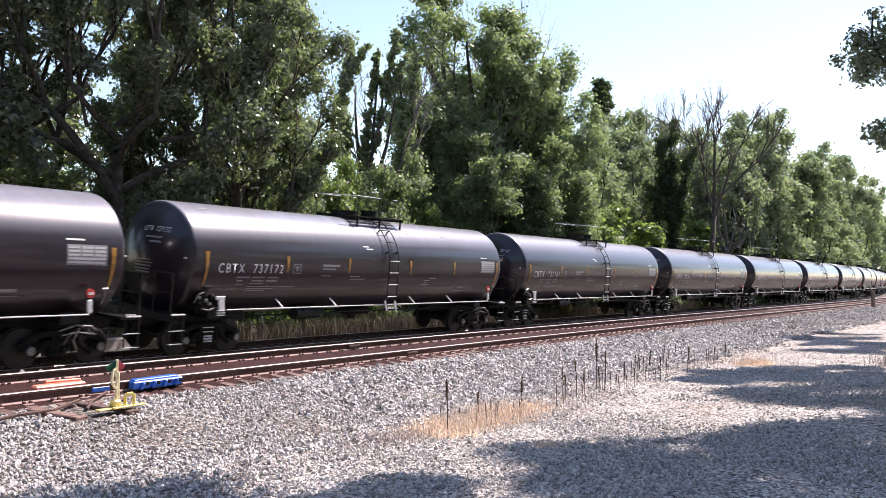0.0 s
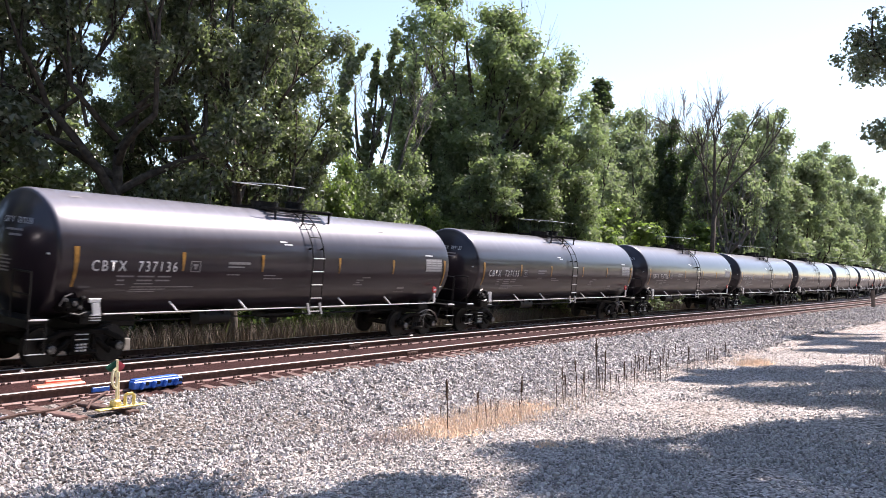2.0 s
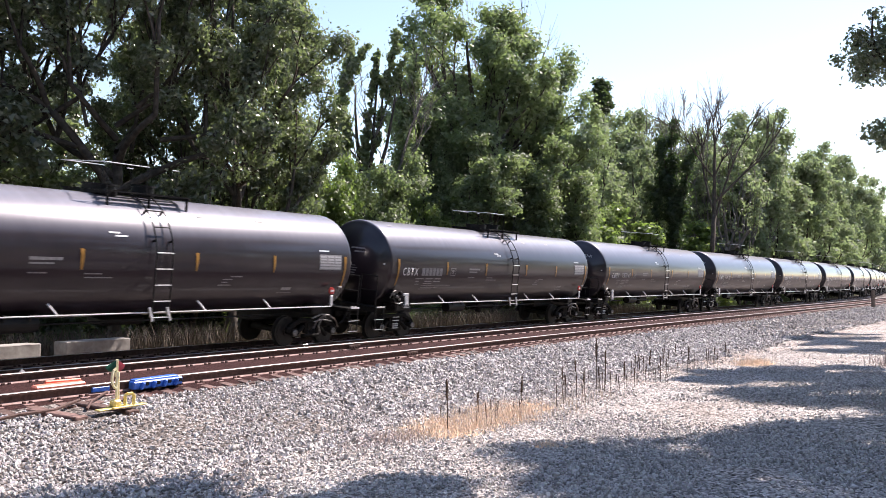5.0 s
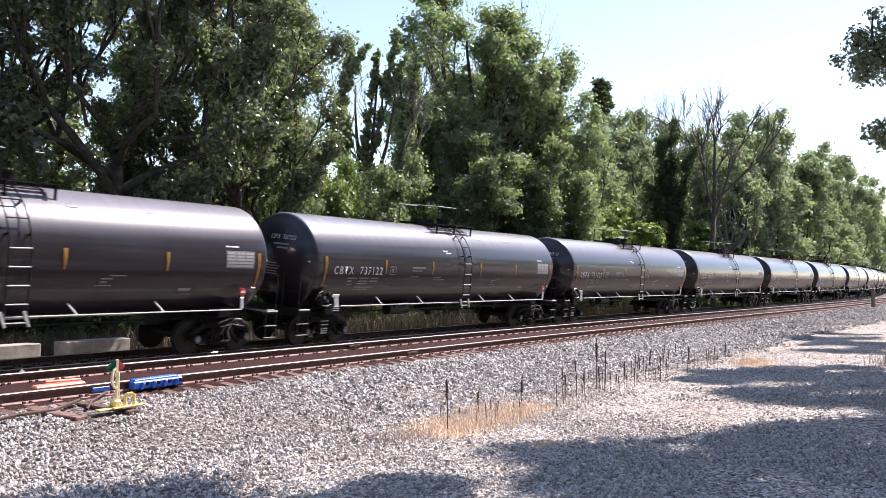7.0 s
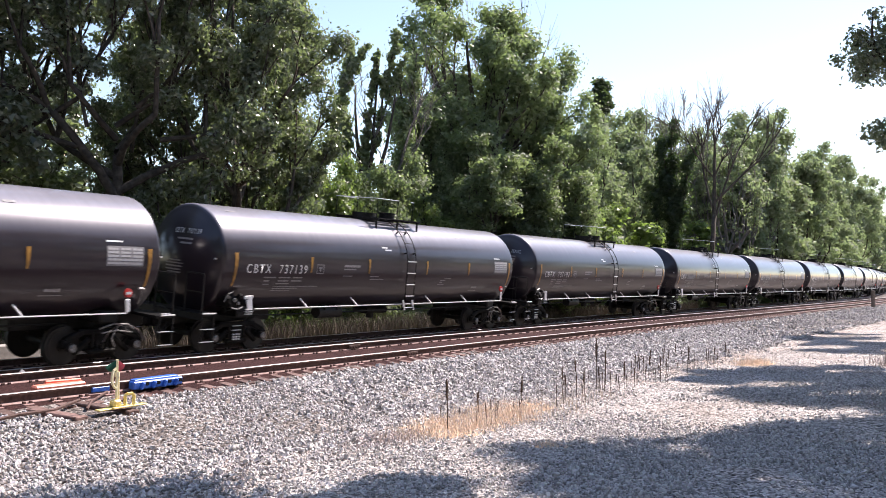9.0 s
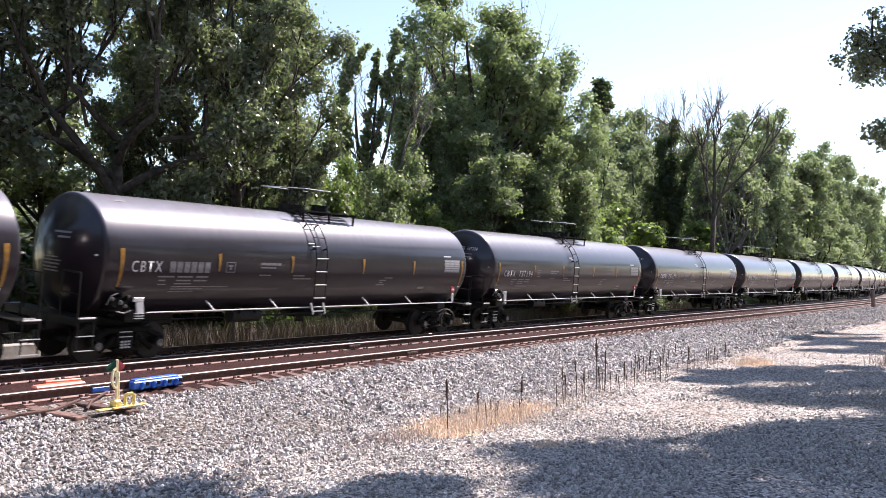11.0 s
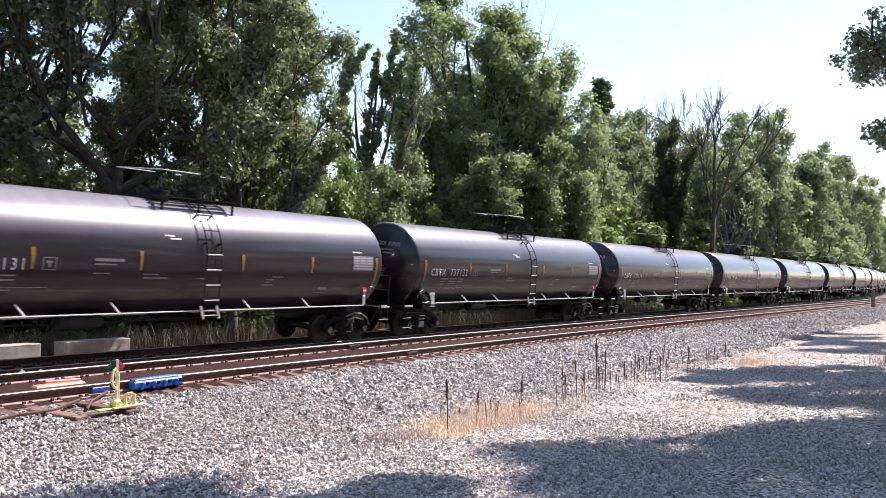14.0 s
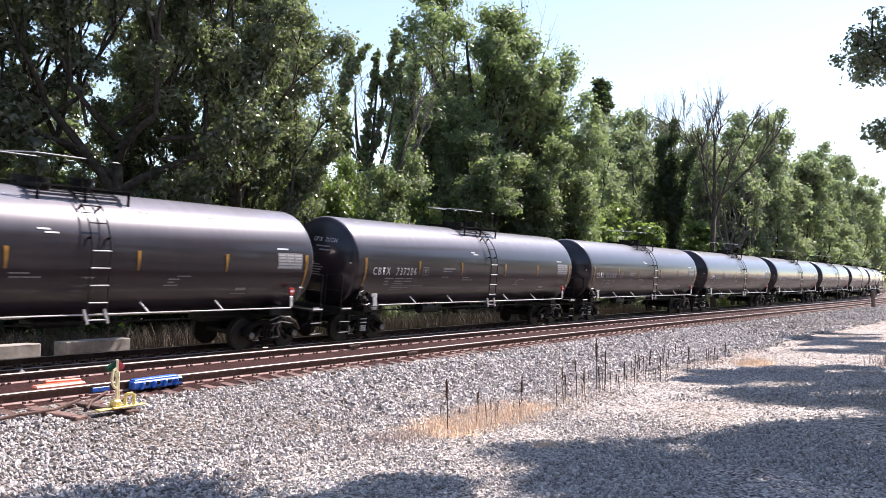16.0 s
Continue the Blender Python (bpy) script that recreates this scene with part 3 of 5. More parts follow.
def make_tank_car():
    car = empty("tank_car")
    tagged(car, "glossy black tank car with white lettering and amber reflectors", "tank car", "tank cars of the train")
    # shell with dished heads and lapped jacket seams
    bm = bmesh.new()
    # a shallow dish, a tight knuckle, then the straight jacket
    cap = []
    for i in range(11):
        r = (R - 0.10) * i / 10
        cap.append((-7.94 - 0.50 * (1 - (r / R) ** 2), r))
    for i in range(1, 6):
        a = radians(36 + 54 * i / 5)
        cap.append((-7.885 - 0.13 * math.cos(a), R - 0.13 + 0.13 * math.sin(a)))
    prof = cap + [(x, R) for x in (-7.6, -4.9, -1.6, 1.7, 4.9, 7.6)] + [(-x, r) for x, r in reversed(cap)]
    lathe(bm, prof, ZC, 72)
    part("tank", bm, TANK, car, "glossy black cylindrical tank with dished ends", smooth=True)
    # reflectors
    for x, z0, z1, w in ((-7.55, 1.92, 2.86, 0.13), (-4.52, 2.33, 2.81, 0.11), (-1.72, 2.33, 2.81, 0.11), (1.62, 2.33, 2.81, 0.11), (4.46, 2.33, 2.81, 0.11), (7.64, 1.92, 2.86, 0.13)):
        bm = bmesh.new()
        patch(bm, x - w / 2, x + w / 2, z0, z1, 0.017, 5, 0.5)
        part("reflector_strip", bm, AMBER, car, "faded amber reflective strip")
    # markings
    def marks(name, rects, mat):
        for x0, x1, z0, z1 in rects:
            bm = bmesh.new()
            patch(bm, x0, x1, z0, z1, 0.009, 2)
            part(name, bm, mat, car)
    marks("data_line", [(-6.45, -5.95, 2.16, 2.20), (-5.85, -5.35, 2.16, 2.20), (-5.25, -4.85, 2.16, 2.20), (-6.4, -6.2, 2.06, 2.10), (-5.85, -5.4, 2.06, 2.10), (-5.3, -4.85, 2.06, 2.10),
                         (-6.4, -6.15, 1.96, 1.99), (-5.9, -5.35, 1.98, 2.01), (-5.95, -4.05, 1.90, 1.925), (-5.95, -4.9, 1.84, 1.865), (-6.0, -5.2, 1.78, 1.80)], MARK_DIM)
    marks("data_line", [(-3.0, -2.2, 2.53, 2.60), (-3.0, -2.4, 2.44, 2.48), (-3.0, -2.55, 2.23, 2.26), (-1.62, -1.15, 2.22, 2.25), (-1.6, -0.85, 2.13, 2.16), (2.85, 3.3, 2.18, 2.21), (2.6, 2.95, 2.10, 2.13), (2.6, 2.8, 2.02, 2.05), (2.5, 2.95, 1.94, 1.97), (5.0, 5.4, 1.80, 1.88), (4.9, 5.5, 1.70, 1.72)], MARK_DIM)
    marks("white_mark", [(-0.98, -0.68, 3.19, 3.23), (-0.82, -0.48, 3.12, 3.155)], MARK)
    marks("white_mark", [(6.40, 6.87, 2.99, 3.03)], MARK)
    marks("white_mark", [(-7.3, -6.95, 3.96, 3.985), (-1.0, -0.6, 3.955, 3.985), (1.9, 2.2, 3.72, 3.77), (4.1, 4.4, 3.72, 3.77)], MARK_DIM)
    box_l = [(-4.28, -3.95, 2.57, 2.595), (-4.28, -3.95, 2.305, 2.33), (-4.28, -4.255, 2.33, 2.57), (-3.975, -3.95, 2.33, 2.57), (-4.2, -4.03, 2.46, 2.52), (-4.15, -4.08, 2.38, 2.46)]
    marks("stencil_box", box_l, MARK_DIM)
    bm = bmesh.new()
    patch(bm, 6.42, 7.46, 2.43, 2.90, 0.008)
    panel = part("test_panel", bm, MARK_DIM, car, "pale grey test data panel")
    for i in range(5):
        z = 2.47 + i * 0.085
        for x0, x1 in ((6.45, 6.74), (6.80, 7.08), (7.14, 7.42)) if i > 1 else ((6.45, 7.42),):
            bm = bmesh.new()
            patch(bm, x0, x1, z, z + 0.05, 0.011, 1)
            part("panel_line", bm, MARK_GREY, panel)
    # end head lettering as plain bars
    for z, y0, y1, h in ((3.1, -0.6, -0.05, 0.05), (2.98, -0.6, -0.2, 0.05), (2.5, -0.3, 0.2, 0.03), (2.42, -0.4, 0.3, 0.03), (2.33, -0.35, 0.3, 0.04), (2.24, -0.3, 0.3, 0.04), (2.16, -0.3, 0.25, 0.04)):
        bm = bmesh.new()
        cols = []
        for i in range(9):
            y = y0 + (y1 - y0) * i / 8
            cols.append([bm.verts.new((-7.95 - 0.50 * (1 - (y * y + (zz - ZC) ** 2) / R ** 2), y, zz)) for zz in (z, z + h)])
        for c0, c1 in zip(cols[:-1], cols[1:]):
            bm.faces.new((c0[0], c0[1], c1[1], c1[0]))
        part("end_marking", bm, MARK if h > 0.1 else MARK_DIM, car)
    # side handrails low along the tank, with slanted brackets
    for side in (-1, 1):
        bm = bmesh.new()
        rod(bm, (-6.78, side * 1.6, 1.30), (7.05, side * 1.6, 1.30), 0.017, seg=8)
        for x in (-4.62, -2.25, 2.0, 4.42):
            rod(bm, (x, side * 1.6, 1.29), (x - 0.13, side * 1.38, 1.54), 0.024, seg=6)
        part("side_handrail", bm, GALV, car, "white steel side handrail with slanted brackets")
        # centre ladder
        bm = bmesh.new()
        for x in (0.24, 0.74):
            pts = [(x, side * 1.66, 1.12), (x, side * 1.66, 2.75)]
            for a in range(20, 76, 11):
                pts.append((x, side * (R + 0.13) * math.cos(radians(a)), ZC + (R + 0.13) * math.sin(radians(a))))
            rods(bm, pts, 0.018)
            for a in (18, 48):
                p = Vector((x, side * (R + 0.13) * math.cos(radians(a)), ZC + (R + 0.13) * math.sin(radians(a))))
                rod(bm, p, (x, side * R * math.cos(radians(a)), ZC + R * math.sin(radians(a))), 0.03)
        for x in (0.2, 0.78):
            box(bm, (x, side * 1.63, 1.26), (0.05, 0.06, 0.3), (0, -18, 0))
        part("ladder_frame", bm, STEEL, car)
        for z in (1.18, 1.58, 1.98, 2.38, 2.78):
            bm = bmesh.new()
            rod(bm, (0.24, side * 1.67, z), (0.74, side * 1.67, z), 0.015)
            part("ladder_rung", bm, GALV if side < 0 else STEEL, car, "pale worn ladder rung")
        for a in (30, 47, 62):
            y, z = side * (R + 0.13) * math.cos(radians(a)), ZC + (R + 0.13) * math.sin(radians(a))
            bm = bmesh.new()
            rod(bm, (0.24, y, z), (0.74, y, z), 0.015)
            part("ladder_rung", bm, STEEL, car)
    for x in (0.16, 0.70):
        bm = bmesh.new()
        box(bm, (x + 0.04, -1.66, 1.26), (0.055, 0.05, 0.36), (0, -20, 0))
        part("ladder_foot", bm, GALV, car)
    # top platform, fittings dome and railing
    for i in range(9):
        bm = bmesh.new()
        box(bm, (0.5, -0.84 + i * 0.21, 4.20), (2.6, 0.14, 0.03))
        part("walkway_slat", bm, STEEL, car)
    for x in (-0.7, 0.5, 1.7):
        bm = bmesh.new()
        box(bm, (x, 0, 4.155), (0.06, 1.9, 0.06))
        for y in (-0.85, 0.85):
            box(bm, (x, y, 3.98), (0.05, 0.05, 0.42))
        part("walkway_bearer", bm, STEEL, car)
    bm = bmesh.new()
    rod(bm, (-0.35, 0, 4.05), (-0.35, 0, 4.32), 0.42, seg=24)
    rod(bm, (-0.35, 0, 4.32), (-0.35, 0, 4.36), 0.45, seg=24)
    part("fittings_housing", bm, STEEL, car, "black round valve housing on top of the tank", smooth=False)
    bm = bmesh.new()
    rod(bm, (0.95, 0, 4.05), (0.95, 0, 4.38), 0.28, seg=20)
    rod(bm, (0.95, 0, 4.38), (0.95, 0, 4.43), 0.33, seg=20)
    part("manway", bm, STEEL, car, "black round manway with a lid")
    for y in (-0.92, 0.92):
        for x in (-0.8, 0.35, 1.25):
            bm = bmesh.new()
            rod(bm, (x, y, 4.15), (x, y, 4.86), 0.013)
            part("railing_post", bm, STEEL, car)
    for x0, x1, y0, y1 in ((-0.85, 0.38, -0.92, -0.92), (1.1, 1.3, -0.92, -0.92), (-0.85, 0.38, 0.92, 0.92), (1.1, 1.3, 0.92, 0.92), (-0.85, -0.85, -0.9, 0.9)):
        bm = bmesh.new()
        rod(bm, (x0, y0, 4.87), (x1, y1, 4.87), 0.013)
        part("railing_bar", bm, GALV, car, "pale top rail of the walkway")
    # underframe: stub sills, bolster cradles, end platforms
    for k in (-1, 1):
        bm = bmesh.new()
        box(bm, (k * 6.75, 0, 0.98), (3.7, 0.62, 0.42), bevel=0.03)
        box(bm, (k * 6.86, 0, 1.16), (0.5, 2.5, 0.3), bevel=0.04)
        for y in (-0.75, 0.75):
            box(bm, (k * 6.86, y, 1.34), (0.7, 0.12, 0.5))
        box(bm, (k * 8.3, 0, 1.16), (0.55, 3.0, 0.07))
        box(bm, (k * 8.56, 0, 1.10), (0.06, 3.0, 0.16))
        part("stub_sill", bm, STEEL, car, "black steel stub sill and end platform")
        bm = bmesh.new()
        box(bm, (k * 8.72, 0, 0.86), (0.5, 0.2, 0.2), bevel=0.03)
        box(bm, (k * 8.98, 0.06 * k, 0.86), (0.22, 0.34, 0.3), bevel=0.06)
        part("coupler", bm, TRUCK, car)
        bm = bmesh.new()
        pts = [(k * 8.7, 0.35 * k, 0.9), (k * 8.85, 0.36 * k, 0.6), (k * 9.02, 0.3 * k, 0.5)]
        rods(bm, pts, 0.032)
        part("air_hose", bm, STEEL, car)
        for side in (-1, 1):
            # corner post, sill step with two treads, grab irons
            bm = bmesh.new()
            for x in (8.15, 8.55):
                rod(bm, (k * x, side * 1.5, 0.42), (k * x, side * 1.5, 1.2), 0.02)
            part("sill_step", bm, STEEL, car, "black steel corner step")
            for z in (0.44, 0.78):
                bm = bmesh.new()
                box(bm, (k * 8.35, side * 1.5, z), (0.46, 0.06, 0.016))
                part("step_tread", bm, GALV, car, "worn bright step tread")
            bm = bmesh.new()
            rods(bm, [(k * 8.55, side * 1.45, 1.15), (k * 8.55, side * 1.45, 2.25), (k * 8.55, side * 0.75, 2.25), (k * 8.55, side * 0.75, 1.15)], 0.022)
            rod(bm, (k * 8.55, side * 0.75, 1.75), (k * 8.55, side * 1.45, 1.75), 0.018)
            part("end_railing", bm, STEEL, car)
            bm = bmesh.new()
            rod(bm, (k * 8.14, side * 1.53, 1.2), (k * 8.56, side * 1.53, 1.2), 0.022)
            part("grab_iron", bm, GALV, car)
        for side in (-1, 1):
            bm = bmesh.new()
            box(bm, (k * 8.12, side * 1.34, 2.66), (0.06, 0.05, 0.04))
            part("lamp_bracket", bm, GALV, car)
    # valves and hand brake gear at the leading end, pale bracket at the trailing end
    bm = bmesh.new()
    box(bm, (-7.02, -1.56, 1.62), (0.30, 0.05, 0.10), bevel=0.01)
    box(bm, (-6.96, -1.56, 1.42), (0.20, 0.05, 0.30), (0, -12, 0), bevel=0.01)
    for i in range(3):
        box(bm, (-6.98, -1.58, 1.16 + i * 0.06), (0.26, 0.06, 0.02))
    part("load_sensor_cover", bm, GALV, car, "pale grey control cover")
    bm = bmesh.new()
    box(bm, (-7.45, -1.2, 1.48), (0.5, 0.5, 0.32), bevel=0.05)
    for x, z in ((-7.7, 1.55), (-7.62, 1.42), (-7.3, 1.66), (-7.28, 1.42)):
        rod(bm, (x, -1.45, z), (x, -1.56, z), 0.055, seg=10)
    rods(bm, [(-7.8, -1.5, 1.25), (-7.5, -1.52, 1.3), (-7.2, -1.5, 1.22)], 0.02)
    part("brake_valve", bm, TRUCK, car)
    for x, y, z, r in ((-7.72, -1.57, 1.64, 0.045), (-7.5, -1.58, 1.55, 0.06), (-7.36, -1.57, 1.46, 0.05), (-7.3, -1.58, 1.70, 0.035)):
        bm = bmesh.new()
        rod(bm, (x, y + 0.05, z), (x, y, z), r, r * 0.8, seg=10)
        rod(bm, (x, y, z), (x, y - 0.02, z), r * 0.45, seg=6)
        part("valve_cap", bm, BRAKE, car, "bare-metal valve cap")
    for pts in ([(-7.85, -1.5, 1.5), (-7.78, -1.56, 1.72), (-7.6, -1.56, 1.78)], [(-7.62, -1.56, 1.34), (-7.4, -1.58, 1.30), (-7.2, -1.56, 1.36)]):
        bm = bmesh.new()
        rods(bm, pts, 0.016)
        part("brake_pipe", bm, BRAKE, car, "bare-metal brake pipe")
    bm = bmesh.new()
    for i in range(3):
        for j in range(3):
            box(bm, (-7.12 + i * 0.1, -1.2, 0.40 + j * 0.07), (0.055, 0.04, 0.04))
    for z in (0.66, 0.78):
        box(bm, (-7.02, -1.2, z), (0.34, 0.03, 0.02))
    part("slotted_guard", bm, GALV, car)
    bm = bmesh.new()
    box(bm, (7.08, -1.57, 1.48), (0.13, 0.05, 0.32), (0, -6, 0), bevel=0.02)
    part("hand_brake_arm", bm, GALV, car, "pale bare-metal brake arm")
    bm = bmesh.new()
    rod(bm, (7.1, -1.5, 1.78), (7.1, -1.56, 1.78), 0.11, seg=14)
    disc = part("warning_disc", bm, RED, car, "small red disc")
    bm = bmesh.new()
    box(bm, (7.09, -1.565, 1.78), (0.15, 0.012, 0.06))
    part("disc_band", bm, MARK, disc, "white band across the disc")
    bm = bmesh.new()
    box(bm, (7.5, -1.5, 1.88), (0.16, 0.06, 0.05), bevel=0.01)
    rods(bm, [(7.5, -1.5, 1.86), (7.54, -1.46, 1.7), (7.5, -1.4, 1.5)], 0.018)
    part("release_lever", bm, BRAKE, car, "bare-metal release lever")
    bm = bmesh.new()
    prev = None
    for i in range(9):
        a = radians(20 + 140 * i / 8)
        ring = [(7.3 + 0.62 * math.cos(a), y, 0.36 + 0.62 * math.sin(a)) for y in (-1.30, -1.22)]
        ring = [bm.verts.new(q) for q in ring]
        if prev:
            bm.faces.new((prev[0], prev[1], ring[1], ring[0]))
        prev = ring
    bmesh.ops.solidify(bm, geom=bm.faces[:], thickness=0.03)
    part("wheel_guard", bm, DULL, car, "worn curved steel guard above the wheel")
    for x in (8.18, 8.28, 8.38):
        bm = bmesh.new()
        box(bm, (x, -1.52, 1.24), (0.06, 0.05, 0.03))
        part("platform_clip", bm, GALV, car)
    for pts, r in (([(6.55, -1.3, 0.90), (6.95, -1.32, 1.02), (7.35, -1.32, 0.98), (7.55, -1.3, 0.86)], 0.022), ([(6.6, -1.34, 0.80), (7.0, -1.34, 0.86), (7.5, -1.3, 0.78)], 0.018), ([(7.05, -1.3, 0.95), (6.95, -1.25, 0.65), (7.1, -1.2, 0.42)], 0.025)):
        bm = bmesh.new()
        rods(bm, pts, r)
        part("brake_lever", bm, BRAKE, car, "bare-metal brake lever")
    # belly: outlet valve skid, reservoir, pipes
    bm = bmesh.new()
    box(bm, (0.45, 0, 0.93), (1.3, 0.7, 0.24), bevel=0.08)
    rod(bm, (0.45, 0, 0.62), (0.45, 0, 1.05), 0.14, seg=14)
    rod(bm, (-6.2, -0.55, 0.95), (6.2, -0.55, 0.95), 0.025)
    part("bottom_outlet", bm, STEEL, car)
    bm = bmesh.new()
    rod(bm, (-3.4, -0.85, 1.02), (-2.3, -0.85, 1.02), 0.19, seg=18)
    for x in (-3.15, -2.55):
        box(bm, (x, -0.85, 1.18), (0.06, 0.4, 0.16))
    part("air_reservoir", bm, STEEL, car)
    trucks = [make_truck(car, -6.86), make_truck(car, 6.86)]
    return car


NUMBERS = {-1: 172, 0: 161, 1: 136, 2: 135, 3: 126, 4: 145, 6: 147, 7: 122, 8: 127, 9: 139, 10: 192, 12: 194, 13: 171, 14: 131, 15: 132, 16: 138, 17: 206}
first = make_tank_car()
cars = []
for n in range(-3, 25):
    car = first if n == -3 else copy_thing(first, pose(0, 0, 0))
    cars.append((n, car))
for n, car in cars:
    if n in (11, 12):                 # these cars carry their ladder nearer the middle
        for o in car.children:
            if o.name.startswith("ladder"):
                o.location.x -= 1.05
    if n in NUMBERS:
        text = "CBTX 737%d" % NUMBERS[n]
        for word, me in zip(("reporting_mark", "car_number"), lettering(text, -7.14, -4.70, 2.30, 2.56)):
            new(word, me).parent = car
        for word, me in zip(("end_reporting_mark", "end_number"), lettering(text, 0.12, -0.78, 3.27, 3.41, True)):
            new(word, me).parent = car
    else:
        new("reporting_mark", lettering("CBTX", -7.26, -6.37, 2.29, 2.57)[0]).parent = car
        for i in range(5, 11):
            bm = bmesh.new()
            patch(bm, -7.26 + i * 0.225, -7.08 + i * 0.225, 2.29, 2.57, 0.009, 2)
            part("car_number_bar", bm, MARK_DIM, car)


# ---- trees ----
def limb_mesh(bm, a, b, r0, r1, seg=6, bend=0.0, rng=random):
    """A tapered, slightly crooked limb in three lengths."""
    a, b = Vector(a), Vector(b)
    d = b - a
    off = Vector((rng.uniform(-1, 1), rng.uniform(-1, 1), rng.uniform(-0.3, 0.6))) * d.length * bend
    pts = [a, a + d * 0.35 + off, a + d * 0.7 + off * 0.8, b]
    prev = None
    for i, p in enumerate(pts):
        r = r0 + (r1 - r0) * i / 3
        t = (pts[min(i + 1, 3)] - pts[max(i - 1, 0)]).normalized()
        q = t.to_track_quat("Z", "Y")
        ring = [bm.verts.new(p + q @ Vector((r * math.cos(2 * math.pi * j / seg), r * math.sin(2 * math.pi * j / seg), 0))) for j in range(seg)]
        if prev:
            for j in range(seg):
                k = (j + 1) % seg
                bm.faces.new((prev[j], prev[k], ring[k], ring[j]))
        prev = ring
    bm.faces.new(prev)
    return pts


def leaf_cloud(clumps, per, size, nrng, flat=0.4, tri=False, loose=0.35):
    """Leaves round the middles of the clumps: folded kites, most of them tilted up and outwards."""
    cen = np.array([c[:3] for c in clumps])
    rad = np.array([c[3] for c in clumps])
    w = rad ** 2 / (rad ** 2).sum()
    n = int(per)
    pick = nrng.choice(len(clumps), n, p=w)
    d = nrng.normal(size=(n, 3))
    d /= np.linalg.norm(d, axis=1)[:, None]
    rr = nrng.random(n) ** 0.45
    rr = np.where(nrng.random(n) < loose, rr * nrng.uniform(1.0, 2.1, n), rr)
    pos = cen[pick] + d * (rad[pick] * rr)[:, None] * np.array([1.0, 1.0, 0.75])
    nor = d * 1.0 + nrng.normal(size=(n, 3)) * 0.55 + np.array([0, 0, flat])
    nor /= np.linalg.norm(nor, axis=1)[:, None]
    t = np.cross(nor, nrng.normal(size=(n, 3)))
    t /= np.linalg.norm(t, axis=1)[:, None] + 1e-9
    b = np.cross(nor, t)
    sz = (size * nrng.uniform(0.6, 1.35, n))[:, None]
    if tri:
        v = np.stack([pos - t * sz * 0.5 - b * sz * 0.30, pos + t * sz * 0.55, pos + b * sz * 0.52 - t * sz * 0.12], 1).reshape(-1, 3)
        return v, np.arange(n * 3).reshape(-1, 3)
    v = np.stack([pos - t * sz * 0.55, pos + b * sz * 0.36 + nor * sz * 0.12, pos + t * sz * 0.6, pos - b * sz * 0.36 + nor * sz * 0.12], 1).reshape(-1, 3)
    f = np.arange(n * 4).reshape(-1, 4)
    return v, f


